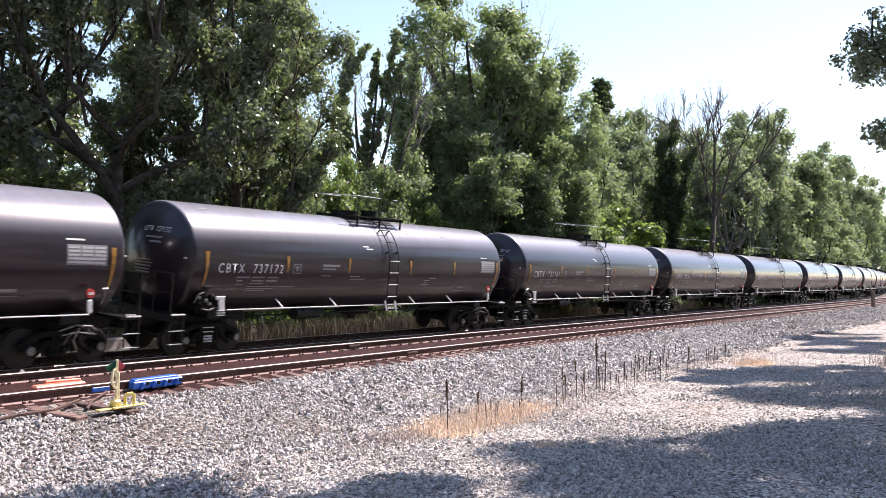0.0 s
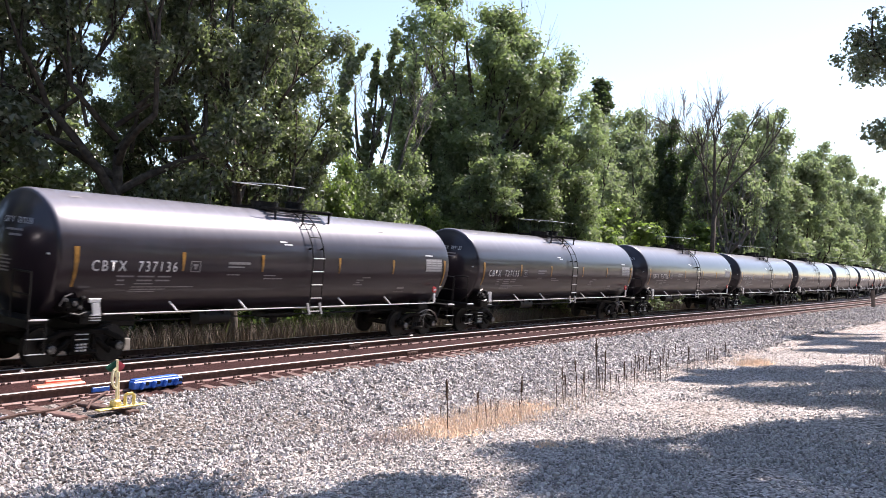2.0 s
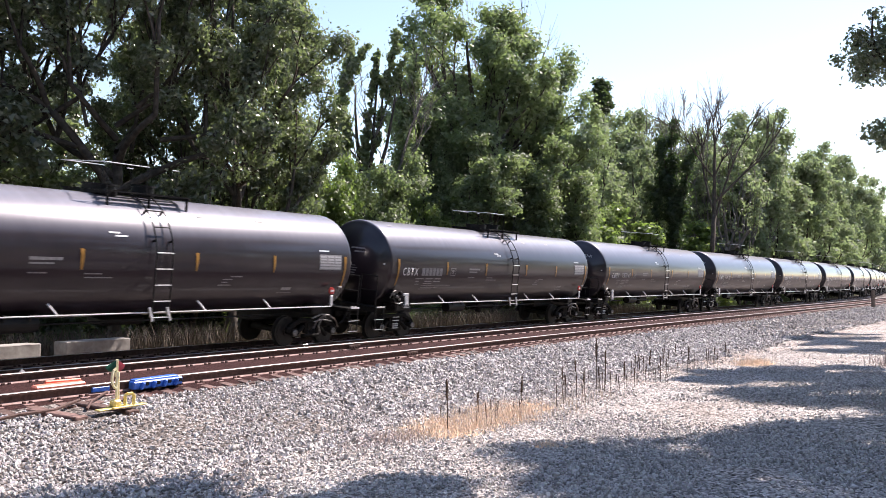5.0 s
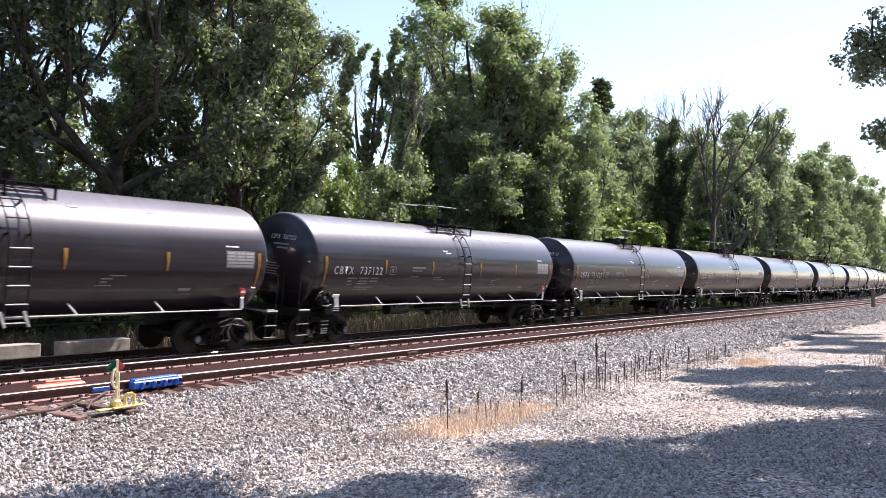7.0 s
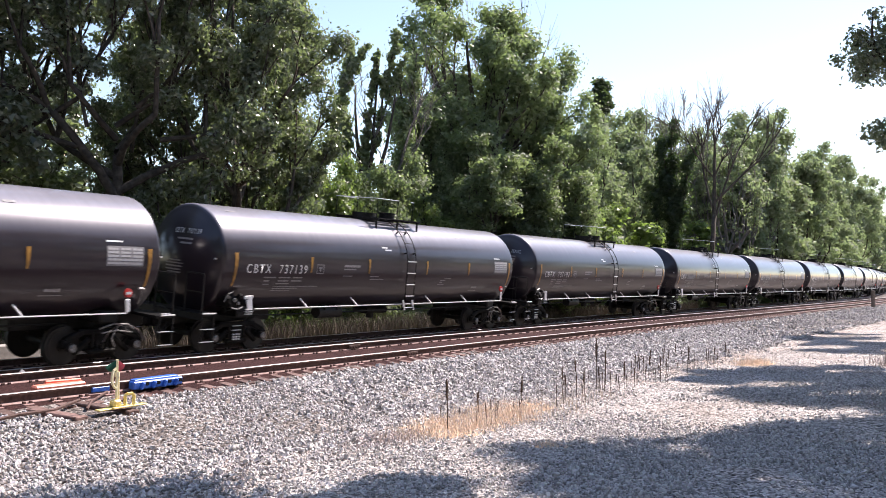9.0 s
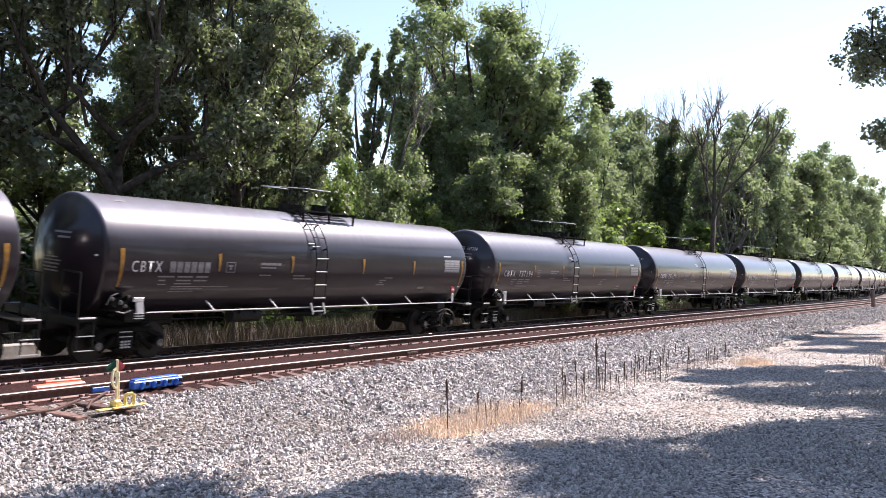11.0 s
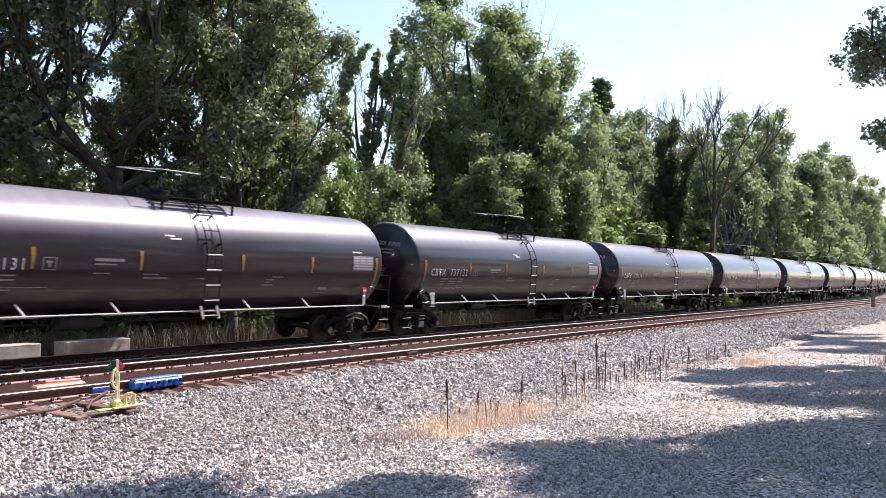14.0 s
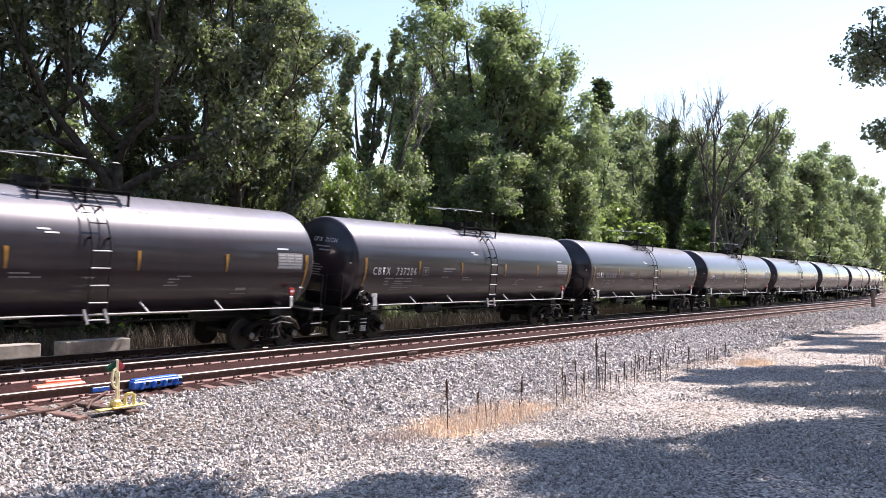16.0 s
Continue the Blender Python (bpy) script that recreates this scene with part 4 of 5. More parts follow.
def broadleaf(h, width, low, leaves, size, mat, seed, label, name="tree", stems=9, fork=0.2, upto=0.75, splits=4, rise=0.25, clump=0.6, girth=0.016, lean=0.0, tri=True, loose=0.3, wild=0.62, dome=0.6, twigs=True, bark=None):
    """A tree at the origin: a crooked leader, limbs that fork again and again, and leaves in clumps about the twigs from height low up to h."""
    rng, nrng = random.Random(seed), np.random.default_rng(seed)
    root = tagged(empty(name), label, "tree")
    bones, tips = [], []

    def grow(p, d, length, r, depth):
        e = p + d * length
        bones.append((p, e, r, r * 0.66, depth))
        if depth >= 2:
            tips.append(p.lerp(e, rng.uniform(0.5, 0.8)))
        if depth == splits:
            tips.append(e)
            return
        for k in range(3 if depth in (1, 2) and rng.random() < 0.55 else 2):
            side = Vector((rng.gauss(0, 1), rng.gauss(0, 1), rng.gauss(0, 0.6))).normalized()
            nd = (d + side * wild + Vector((0, 0, rise * 0.5))).normalized()
            grow(e if k < 2 else p.lerp(e, 0.6), nd, length * rng.uniform(0.62, 0.86), r * 0.62, depth + 1)

    r0 = girth * h + 0.05
    knots = [Vector((rng.uniform(-1, 1) * 0.05 * f * h + lean * h * f, rng.uniform(-1, 1) * 0.05 * f * h, h * f)) for f in (0.0, 0.2, 0.4, 0.6, 0.8)]
    knots[0] = Vector((0, 0, -0.5))
    for k in range(4):
        if (k + 1) * 0.2 <= max(0.25, upto + 0.1):
            bones.append((knots[k], knots[k + 1], r0 * (1 - 0.22 * k), r0 * (1 - 0.22 * (k + 1)), 0))
    a = rng.uniform(0, 6.283)
    for k in range(stems):
        f = fork + (upto - fork) * k / max(1, stems - 1)
        q = f / 0.2
        j = min(3, int(q))
        p = knots[j].lerp(knots[j + 1], q - j)
        a += 2.4 + rng.uniform(-0.4, 0.4)
        up = rise + dome * k / stems
        grow(p, Vector((math.cos(a), math.sin(a), up)).normalized(), h * 0.21 * (1.1 - 0.15 * k / stems), r0 * (0.62 - 0.3 * k / stems), 1)
    top, bot = max(t.z for t in tips), min(t.z for t in tips)
    reach = []
    for k in range(6):
        near = sorted(t.xy.length for t in tips if abs((t.z - bot) / (top - bot) - k / 5) < 0.14) or [width]
        reach.append(max(0.4, near[int(len(near) * 0.9)]))

    def fit(p):
        """Draws the limbs out to the crown's outline, broadest at mid height and round on top."""
        u = min(1.0, max(0.0, (p.z - bot) / (top - bot)))
        full = (0.72 + 0.56 * u) if u < 0.5 else math.sqrt(max(0.04, 1 - ((u - 0.5) / 0.53) ** 2))
        k = max(0.5, min(2.6, (width - clump * 0.6) * full / float(np.interp(u * 5, range(6), reach))))
        if p.z < bot:
            k = 1.0
        z = max(fork * h * 0.6, low) + (p.z - bot) * (h - clump - low) / (top - bot) if p.z > bot else p.z
        return Vector((p.x * k, p.y * k, z))

    bm = bmesh.new()
    for p, e, ra, rb, depth in bones:
        if depth == splits and not twigs:
            continue
        limb_mesh(bm, fit(p) if depth else p, fit(e) if depth else e, ra, rb, 9 if depth == 0 else 6 if depth < 3 else 3, 0.03 if depth == 0 else 0.06, rng)
    part("trunk", bm, bark or BARK, root, smooth=True)
    clumps = []
    for t in tips:
        t = fit(t)
        if t.z > low * 0.8:
            clumps.append((t.x, t.y, t.z, clump * rng.uniform(0.6, 1.35)))
    v, f = leaf_cloud(clumps, leaves, size, nrng, tri=tri, loose=loose)
    mesh_np("crown", v, f, mat, root)
    return root


def vine_snag(h, arms, seed, label, thick=0.5, leaves=5000, mat=None, size=0.26):
    """A dead trunk with a few arms, wrapped in climbing vines."""
    rng, nrng = random.Random(seed), np.random.default_rng(seed)
    root = tagged(empty("vine_covered_tree"), label, "dead tree")
    bm = bmesh.new()
    clumps = []
    for (x0, y0, z0), (x1, y1, z1), cover in arms:
        a, b = Vector((x0, y0, z0)) * h, Vector((x1, y1, z1)) * h
        pts = limb_mesh(bm, a, b, 0.17 * (1 - z0) + 0.04, 0.035, 7, 0.04, rng)
        n = int((b - a).length / (thick * 0.55))
        for i in range(n):
            if rng.random() < cover:
                f = i / n
                k = min(2, int(f * 3))
                p = pts[k].lerp(pts[k + 1], f * 3 - k)
                w = thick * rng.uniform(0.5, 1.2) * (1 - 0.35 * f)
                clumps.append((p.x + rng.uniform(-1, 1) * w * 0.5, p.y + rng.uniform(-1, 1) * w * 0.5, p.z, w))
    part("trunk", bm, BARK, root, smooth=True)
    v, f = leaf_cloud(clumps, leaves, size, nrng, loose=0.15)
    mesh_np("vines", v, f, mat or LEAF_MID, root)
    return root


def bare_tree(h, seed, label, spread_by=0.5):
    """A leafless tree with fine forked twigs."""
    rng = random.Random(seed)
    root = tagged(empty("bare_tree"), label, "dead tree")
    bm = bmesh.new()

    def grow(p, d, length, r, depth):
        e = p + d * length
        limb_mesh(bm, p, e, r, r * 0.6, 5 if depth < 2 else 3, 0.05, rng)
        if depth == 5:
            return
        for _ in range(3 if depth in (1, 2, 3) else 2):
            nd = (d + Vector((rng.uniform(-1, 1), rng.uniform(-1, 1), rng.uniform(-0.25, 0.6))) * spread_by).normalized()
            grow(p.lerp(e, rng.uniform(0.6, 1.0)), nd, length * rng.uniform(0.55, 0.8), r * 0.55, depth + 1)

    grow(Vector((0, 0, -0.5)), Vector((0.02, 0.02, 1)), h * 0.40, 0.0105 * h, 0)
    part("trunk", bm, DEADWOOD, root, smooth=True)
    return root


def gaunt_tree(seed, label):
    """A tall dead tree with an upright trunk, a few steep arms and fans of fine twigs."""
    rng = random.Random(seed)
    root = tagged(empty("bare_tree"), label, "dead tree")
    bm = bmesh.new()

    def fan(p, d, length, r, depth):
        e = p + d * length
        limb_mesh(bm, p, e, r, max(r * 0.65, 0.016), 4, 0.05, rng)
        if depth == 0:
            return
        for k in range(3):
            nd = (d + Vector((rng.uniform(-1, 1), rng.uniform(-1, 1), rng.uniform(-0.1, 0.5))) * 0.5).normalized()
            fan(p.lerp(e, 1.0 if k == 0 else rng.uniform(0.35, 0.95)), nd, length * rng.uniform(0.55, 0.8), max(r * 0.65, 0.02), depth - 1)

    limb_mesh(bm, (0, 0, -0.5), (0.15, 0, 8.0), 0.26, 0.19, 8, 0.02, rng)
    arms = [((0.15, 0, 7.9), (0.25, 0.1, 14.0), 0.17), ((0.15, 0, 8.0), (-0.9, 0.4, 13.2), 0.11), ((0.18, 0, 9.0), (3.7, -0.4, 12.4), 0.11), ((0.15, 0, 7.4), (2.2, 0.6, 13.6), 0.10), ((0.2, 0, 11.0), (-1.9, -0.3, 14.2), 0.08)]
    for p, e, r in arms:
        p, e = Vector(p), Vector(e)
        limb_mesh(bm, p, e, r, r * 0.6, 6, 0.04, rng)
        d = (e - p).normalized()
        for q, up, size, steps in ((1.0, 0.6, 2.1, 3), (0.97, 0.2, 1.9, 3), (0.75, 0.4, 1.6, 2), (0.55, 0.5, 1.5, 2)):
            side = Vector((rng.uniform(-0.7, 0.7), rng.uniform(-0.5, 0.5), up))
            fan(p.lerp(e, q), (d + side).normalized(), size, r * 0.45, steps)
    part("trunk", bm, BARK, root, smooth=True)
    return root


def shrub(h, width, leaves, size, mat, seed, label):
    rng, nrng = random.Random(seed), np.random.default_rng(seed)
    root = tagged(empty("shrub"), label, "shrub")
    bm = bmesh.new()
    clumps = []
    for i in range(26):
        a, q = rng.uniform(0, 6.283), width * math.sqrt(rng.random())
        z = h * rng.uniform(0.12, 0.95) * (1 - 0.45 * (q / width) ** 2)
        clumps.append((math.cos(a) * q, math.sin(a) * q, z, h * rng.uniform(0.14, 0.26)))
        if i % 3 == 0:
            limb_mesh(bm, (math.cos(a) * q * 0.2, math.sin(a) * q * 0.2, -0.2), clumps[-1][:3], 0.04, 0.01, 4, 0.1, rng)
    part("stem", bm, BARK, root)
    v, f = leaf_cloud(clumps, leaves, size, nrng, tri=True)
    mesh_np("foliage", v, f, mat, root)
    return root


def canopy_tree(trunk, masses, leaves, size, mat, seed, label, fat=1.0, fork_z=5.0):
    """A tree beside the lot, whose crown is given as a few leafy masses in the world."""
    rng, nrng = random.Random(seed), np.random.default_rng(seed)
    root = tagged(empty("shade_tree", pose(*trunk)), label, "tree")
    o = Vector(trunk)
    bm = bmesh.new()
    fork = Vector((0, 0, fork_z))
    limb_mesh(bm, (0, 0, -0.5), fork, 0.42 * fat, 0.3 * fat, 10, 0.02, rng)
    clumps = []
    for (cx, cy, cz), (rx, ry, rz), n in masses:
        c = Vector((cx, cy, cz)) - o
        limb_mesh(bm, fork, c, 0.17 * fat, 0.04 * fat, 7, 0.05, rng)
        for i in range(n):
            d = Vector((rng.gauss(0, 1), rng.gauss(0, 1), rng.gauss(0, 1))).normalized() * rng.random() ** 0.4
            p = c + Vector((d.x * rx, d.y * ry, d.z * rz))
            clumps.append((p.x, p.y, p.z, rng.uniform(0.55, 1.1) * fat))
            if i % 2 == 0:
                limb_mesh(bm, c, p, 0.035, 0.008, 4, 0.08, rng)
    part("trunk", bm, BARK, root, smooth=True)
    v, f = leaf_cloud(clumps, leaves, size, nrng, tri=fat == 1.0, loose=0.1)
    mesh_np("crown", v, f, mat, root)
    return root


def at(az, dist, z=None):
    x, y = dist * math.cos(radians(az)), dist * math.sin(radians(az))
    return x, y, place_z(x, y) if z is None else z


def put(model, az, dist, sx=1.0, sz=1.0, turn=0.0, used=set()):
    """Stands a tree model, or a copy of it, at a bearing and distance from the origin."""
    x, y, z = at(az, dist)
    m = pose(x, y, z, 0, 0, turn) @ Matrix.Diagonal((sx, sx, sz, 1))
    if model.name not in used:
        used.add(model.name)
        model.matrix_basis = m
        return model
    base_scale = model.scale.copy()
    model.scale = (1, 1, 1)
    o = copy_thing(model, m)
    model.scale = base_scale
    return o


VASE = broadleaf(17.5, 6.2, 7.0, 46000, 0.165, LEAF_DARK, 11, "tall dark oak with forked trunks behind the track", stems=7, fork=0.30, upto=0.46, rise=1.3, clump=0.48, girth=0.014, loose=0.25, wild=0.5, tri=False)
NEAR_OAK = broadleaf(17.5, 4.9, 3.0, 62000, 0.16, LEAF_DARK, 12, "tall dense oak in full leaf beside the railway", stems=13, fork=0.2, upto=0.72, rise=0.3, clump=0.52, girth=0.013, loose=0.22, wild=0.7, tri=False)
OAK = broadleaf(17.5, 4.9, 3.6, 24000, 0.25, LEAF_DARK, 20, "tall oak with dense dark foliage in the wood", stems=12, fork=0.2, upto=0.72, rise=0.4, clump=0.52, girth=0.013, loose=0.25, wild=0.7, twigs=False)
MAPLE_A = broadleaf(21.4, 4.5, 1.2, 62000, 0.21, LEAF_MID, 13, "large maple in full green leaf at the wood's edge", stems=13, fork=0.12, upto=0.78, rise=0.45, clump=0.66, loose=0.25, wild=0.7)
MAPLE_B = broadleaf(17.6, 4.1, 0.8, 48000, 0.21, LEAF_MID, 14, "round-topped maple in full leaf at the wood's edge", stems=12, fork=0.1, upto=0.70, rise=0.3, clump=0.66, loose=0.25, wild=0.7)
FAR_A = broadleaf(19, 5.0, 0.6, 18000, 0.37, LEAF_FAR, 18, "green broadleaf tree in the tree line", stems=11, fork=0.1, upto=0.72, rise=0.35, clump=0.82, loose=0.25, wild=0.7, twigs=False)
FAR_B = broadleaf(19, 4.6, 0.6, 17000, 0.37, LEAF_FAR, 19, "tall leafy tree in the far tree line", stems=11, fork=0.1, upto=0.8, rise=0.5, clump=0.8, loose=0.25, wild=0.7, twigs=False)
THIN = broadleaf(19, 5.0, 5.0, 8000, 0.33, LEAF_FAR, 22, "thin half-bare tree with open feathery branches", stems=9, fork=0.25, upto=0.5, rise=0.9, clump=0.5, loose=0.55, bark=DEADWOOD)
YOUNG = broadleaf(8, 2.6, 0.4, 24000, 0.14, LEAF_LIGHT, 15, "young bright green tree at the edge of the wood", stems=9, fork=0.08, upto=0.7, splits=3, clump=0.45, loose=0.5)
MID_YOUNG = broadleaf(8, 2.7, 0.4, 22000, 0.15, LEAF_MID, 25, "young green tree under the dead trunks", stems=9, fork=0.08, upto=0.7, splits=3, clump=0.45, loose=0.5)
FAR_YOUNG = broadleaf(8, 2.6, 0.3, 8000, 0.30, LEAF_LIGHT, 17, "young green tree at the edge of the wood", stems=9, fork=0.08, upto=0.7, splits=3, clump=0.45, loose=0.5, twigs=False)
BACK = broadleaf(16, 5.5, 1.0, 8000, 0.62, LEAF_DARK, 16, "dense leafy tree added around the lot and behind the wood", stems=8, fork=0.1, splits=3, clump=1.1, twigs=False)
# the dark oaks nearest the track, and the wood behind them
for model, az, d, sx, sz, turn in ((VASE, 52.1, 33, 1, 1, 0), (NEAR_OAK, 45.0, 35, 0.97, 1.0, 40), (VASE, 60.0, 35, 1, 1.05, 130), (NEAR_OAK, 48.4, 40, 0.85, 0.95, 200), (OAK, 66, 32, 1, 1, 90), (OAK, 71, 30, 1, 1, 300),
                                   (OAK, 43.4, 44, 0.85, 0.9, 10), (OAK, 56.2, 46, 0.9, 0.7, 60), (OAK, 62.0, 41, 1.0, 0.8, 160), (BACK, 79, 30, 1, 1, 20), (BACK, 90, 31, 1, 1, 70)):
    put(model, az, d, sx, sz, turn)
def clear(az, d, gap):
    """The first distance along a bearing, from d on, that stands clear of the tracks."""
    while d < 340 and main_line_of(np.array([d * math.cos(radians(az))]), np.array([d * math.sin(radians(az))]))[1][0] < gap:
        d += 1.0
    return d


def ridge(model, h, az, d, rise, wide, turn, gap=6.5):
    """Stands a tree on a bearing so that its top meets the given slope above the eye; wide is its girth against its own model."""
    d = clear(az, d, gap)
    sz = (EYE.z + d * rise - at(az, d)[2]) / h
    put(model, az, d, wide * max(1.0, sz), sz, turn)


# the maples in the middle of the tree line
for model, h, az, d, rise, wide, turn in ((MAPLE_A, 21.4, 29.0, 59, 0.368, 1.1, 200), (MAPLE_A, 21.4, 28.4, 61, 0.318, 1.0, 70), (MAPLE_B, 17.6, 25.3, 61, 0.268, 0.95, 20), (MAPLE_B, 17.6, 24.7, 64, 0.232, 0.62, 80), (MAPLE_B, 17.6, 22.7, 67, 0.19, 0.75, 120),
                                          (FAR_B, 19, 32.3, 63, 0.27, 0.75, 33), (MAPLE_B, 17.6, 32.6, 55, 0.19, 0.6, 150), (MAPLE_B, 17.6, 28.0, 54, 0.175, 0.9, 210), (MAPLE_B, 17.6, 24.6, 56, 0.16, 0.8, 300)):
    ridge(model, h, az, d, rise, wide, turn)
# the far tree line along the curve
for model, az, d, rise, wide, turn in ((FAR_A, 21.8, 76, 0.175, 0.85, 80), (FAR_A, 20.6, 92, 0.187, 0.9, 10), (FAR_A, 19.6, 96, 0.192, 1.0, 120), (FAR_B, 17.9, 98, 0.184, 1.0, 200), (FAR_A, 16.2, 100, 0.166, 1.0, 10), (FAR_B, 14.4, 100, 0.165, 1.0, 240), (FAR_A, 12.7, 101, 0.18, 1.0, 50), (FAR_B, 11.3, 106, 0.182, 1.05, 100),
                                       (FAR_A, 10.0, 114, 0.16, 0.95, 180), (FAR_B, 8.7, 122, 0.147, 1.0, 140), (FAR_A, 7.8, 130, 0.135, 0.9, 300), (FAR_B, 6.9, 140, 0.129, 0.9, 40), (FAR_A, 6.2, 150, 0.118, 0.85, 190), (FAR_A, 5.7, 160, 0.108, 0.9, 80), (FAR_B, 5.0, 170, 0.097, 0.9, 150), (FAR_A, 3.9, 200, 0.088, 0.9, 20), (FAR_A, 18.9, 82, 0.15, 0.8, 160)):
    ridge(model, 19, az, d, rise, wide, turn, 5.0)
for az, d, sx, sz, turn in ((13.3, 84, 1.0, 0.95, 0), (11.9, 90, 0.9, 0.98, 140)):
    put(THIN, az, clear(az, d, 6.5), sx, sz, turn)
for az, d, sx, sz, turn in ((40.6, 44, 1.0, 1.2, 0), (38.9, 46, 1.0, 1.15, 90), (36.8, 47, 1.1, 1.2, 180), (34.9, 49, 1.1, 1.22, 30), (33.2, 51, 0.9, 1.0, 200), (24.0, 60, 1.0, 0.9, 70), (21.6, 66, 1.2, 1.0, 110), (19.6, 71, 1.2, 1.1, 160), (15.2, 82, 1.3, 1.05, 250), (11.0, 94, 1.4, 0.95, 10),
                            (9.6, 102, 1.5, 1.2, 60), (7.6, 116, 1.6, 1.3, 99), (42.2, 39, 0.8, 0.7, 20), (47.5, 36, 0.9, 0.7, 120), (50.5, 39, 0.9, 0.95, 210)):
    put(FAR_YOUNG if az < 32 else MID_YOUNG if 34 < az < 38 else YOUNG, az, clear(az, d, 7.5), sx, sz, turn)
# unseen trees behind the eye, added to block skylight and darken reflections
for x, y in ((-14, -12), (-17, -5), (-18, 2), (-18, 9), (-17, 16), (-8, -12), (-1, -12.5), (6, -12), (13, -12.5), (20, -12.5), (28, -14), (37, -15), (47, -15), (58, -15), (70, -15), (84, -13), (100, -10)):
    put(BACK, math.degrees(math.atan2(y, x)), math.hypot(x, y), 1.1, 1.0, (x * 37 + y * 11) % 360)
SHRUB = shrub(3.2, 2.2, 7000, 0.165, LEAF_MID, 21, "dense green shrub beside the railway")
rs = random.Random(8)
for k in range(22):
    s = 25.6 + k * 4.4 + rs.uniform(-1, 1)
    low = s < 64
    p = line(s, rs.uniform(9.5, 11.5) if low else rs.uniform(7.0, 9.5))
    put(SHRUB, math.degrees(math.atan2(p.y, p.x)), p.xy.length, rs.uniform(0.8, 1.3), rs.uniform(0.3, 0.5) if low else rs.uniform(0.6, 1.2), rs.uniform(0, 360))
# added thicket whose dark leaf colour stands in for the wood's shade
THICKET = shrub(4.2, 3.0, 9000, 0.19, LEAF_IVY, 23, "dark-leaved thicket added for shade under the oaks")
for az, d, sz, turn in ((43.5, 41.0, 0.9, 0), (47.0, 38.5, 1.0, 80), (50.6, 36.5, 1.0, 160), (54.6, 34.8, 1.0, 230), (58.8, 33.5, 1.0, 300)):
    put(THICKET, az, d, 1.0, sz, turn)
for k, (az, d, sz) in enumerate(((40, 82, 0.75), (36.5, 90, 0.7), (33, 95, 0.75), (29.5, 98, 0.9), (26, 104, 1.0), (22.5, 110, 1.0), (19, 118, 1.05), (16, 132, 1.15), (13, 145, 1.25), (10.5, 155, 1.25), (8, 168, 1.25), (46, 72, 0.7), (42.6, 66, 0.55), (48.5, 60, 0.55), (56, 62, 0.5), (62, 50, 0.6))):
    put(BACK, az, d, 1.5, sz, k * 77)
# vine-wrapped dead trees and leafless crowns
A = [((0, 0, 0), (0.0, 0, 0.66), 1.0), ((0, 0, 0.64), (-0.004, 0, 0.86), 1.0), ((-0.004, 0, 0.84), (0.018, 0, 0.99), 1.0), ((0.0, 0, 0.84), (0.075, 0, 0.985), 1.0), ((0.0, 0, 0.62), (-0.03, 0.02, 0.80), 0.5), ((0, 0, 0.55), (-0.05, 0.0, 0.70), 0.9)]
put(vine_snag(16.5, A, 31, "dead trunk wrapped in green climbing vines", 0.36, 9000, size=0.2), 37.83, 50, turn=-52)
B = [((0, 0, 0), (0.01, 0, 0.58), 0.9), ((0.0, 0, 0.52), (0.045, 0, 0.83), 0.8), ((0.045, 0, 0.82), (0.054, 0, 0.93), 1.0), ((0.015, 0, 0.50), (0.075, 0, 0.81), 0.55), ((0.075, 0, 0.80), (0.118, 0, 1.0), 1.0),
     ((0.02, 0, 0.50), (0.10, 0, 0.79), 0.5), ((0.10, 0, 0.78), (0.155, 0, 0.91), 0.7), ((0.0, 0, 0.5), (-0.022, 0, 0.80), 0.0), ((0.03, 0, 0.5), (0.06, 0.01, 0.9), 0.0), ((0.04, 0, 0.45), (0.12, 0.02, 0.84), 0.1)]
put(vine_snag(17.2, B, 32, "leaning dead tree with vine-covered arms", 0.34, 9000, size=0.2), 36.8, 50, turn=-52)
E = [((0, 0, 0), (0.03, 0, 0.62), 1.0), ((0.03, 0, 0.60), (0.085, 0, 0.98), 1.0), ((0.05, 0, 0.7), (0.02, 0, 0.9), 0.4)]
put(vine_snag(16.3, E, 35, "leaning trunk thick with green vines", 0.62, 7000, size=0.22), 34.7, 51, turn=-54)
C = [((0, 0, 0), (0.0, 0, 0.62), 1.0), ((0.0, 0, 0.5), (-0.07, 0, 0.90), 1.0), ((-0.05, 0, 0.0), (-0.06, 0, 0.72), 0.9), ((0.01, 0, 0.3), (0.10, 0, 0.80), 1.0), ((0.0, 0, 0.6), (0.01, 0, 1.0), 0.85), ((0.09, 0, 0.78), (0.15, 0, 0.88), 0.6)]
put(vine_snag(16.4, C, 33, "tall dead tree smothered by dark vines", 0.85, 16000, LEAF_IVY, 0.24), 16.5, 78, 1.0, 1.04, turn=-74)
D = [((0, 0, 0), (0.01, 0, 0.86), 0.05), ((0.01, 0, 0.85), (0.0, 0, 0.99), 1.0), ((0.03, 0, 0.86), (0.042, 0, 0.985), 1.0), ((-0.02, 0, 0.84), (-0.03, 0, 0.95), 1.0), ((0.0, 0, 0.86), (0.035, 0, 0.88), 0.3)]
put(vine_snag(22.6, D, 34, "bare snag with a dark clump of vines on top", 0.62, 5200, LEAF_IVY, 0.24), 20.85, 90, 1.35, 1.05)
BARE = bare_tree(21, 41, "leafless dead tree above the wood", 0.64)
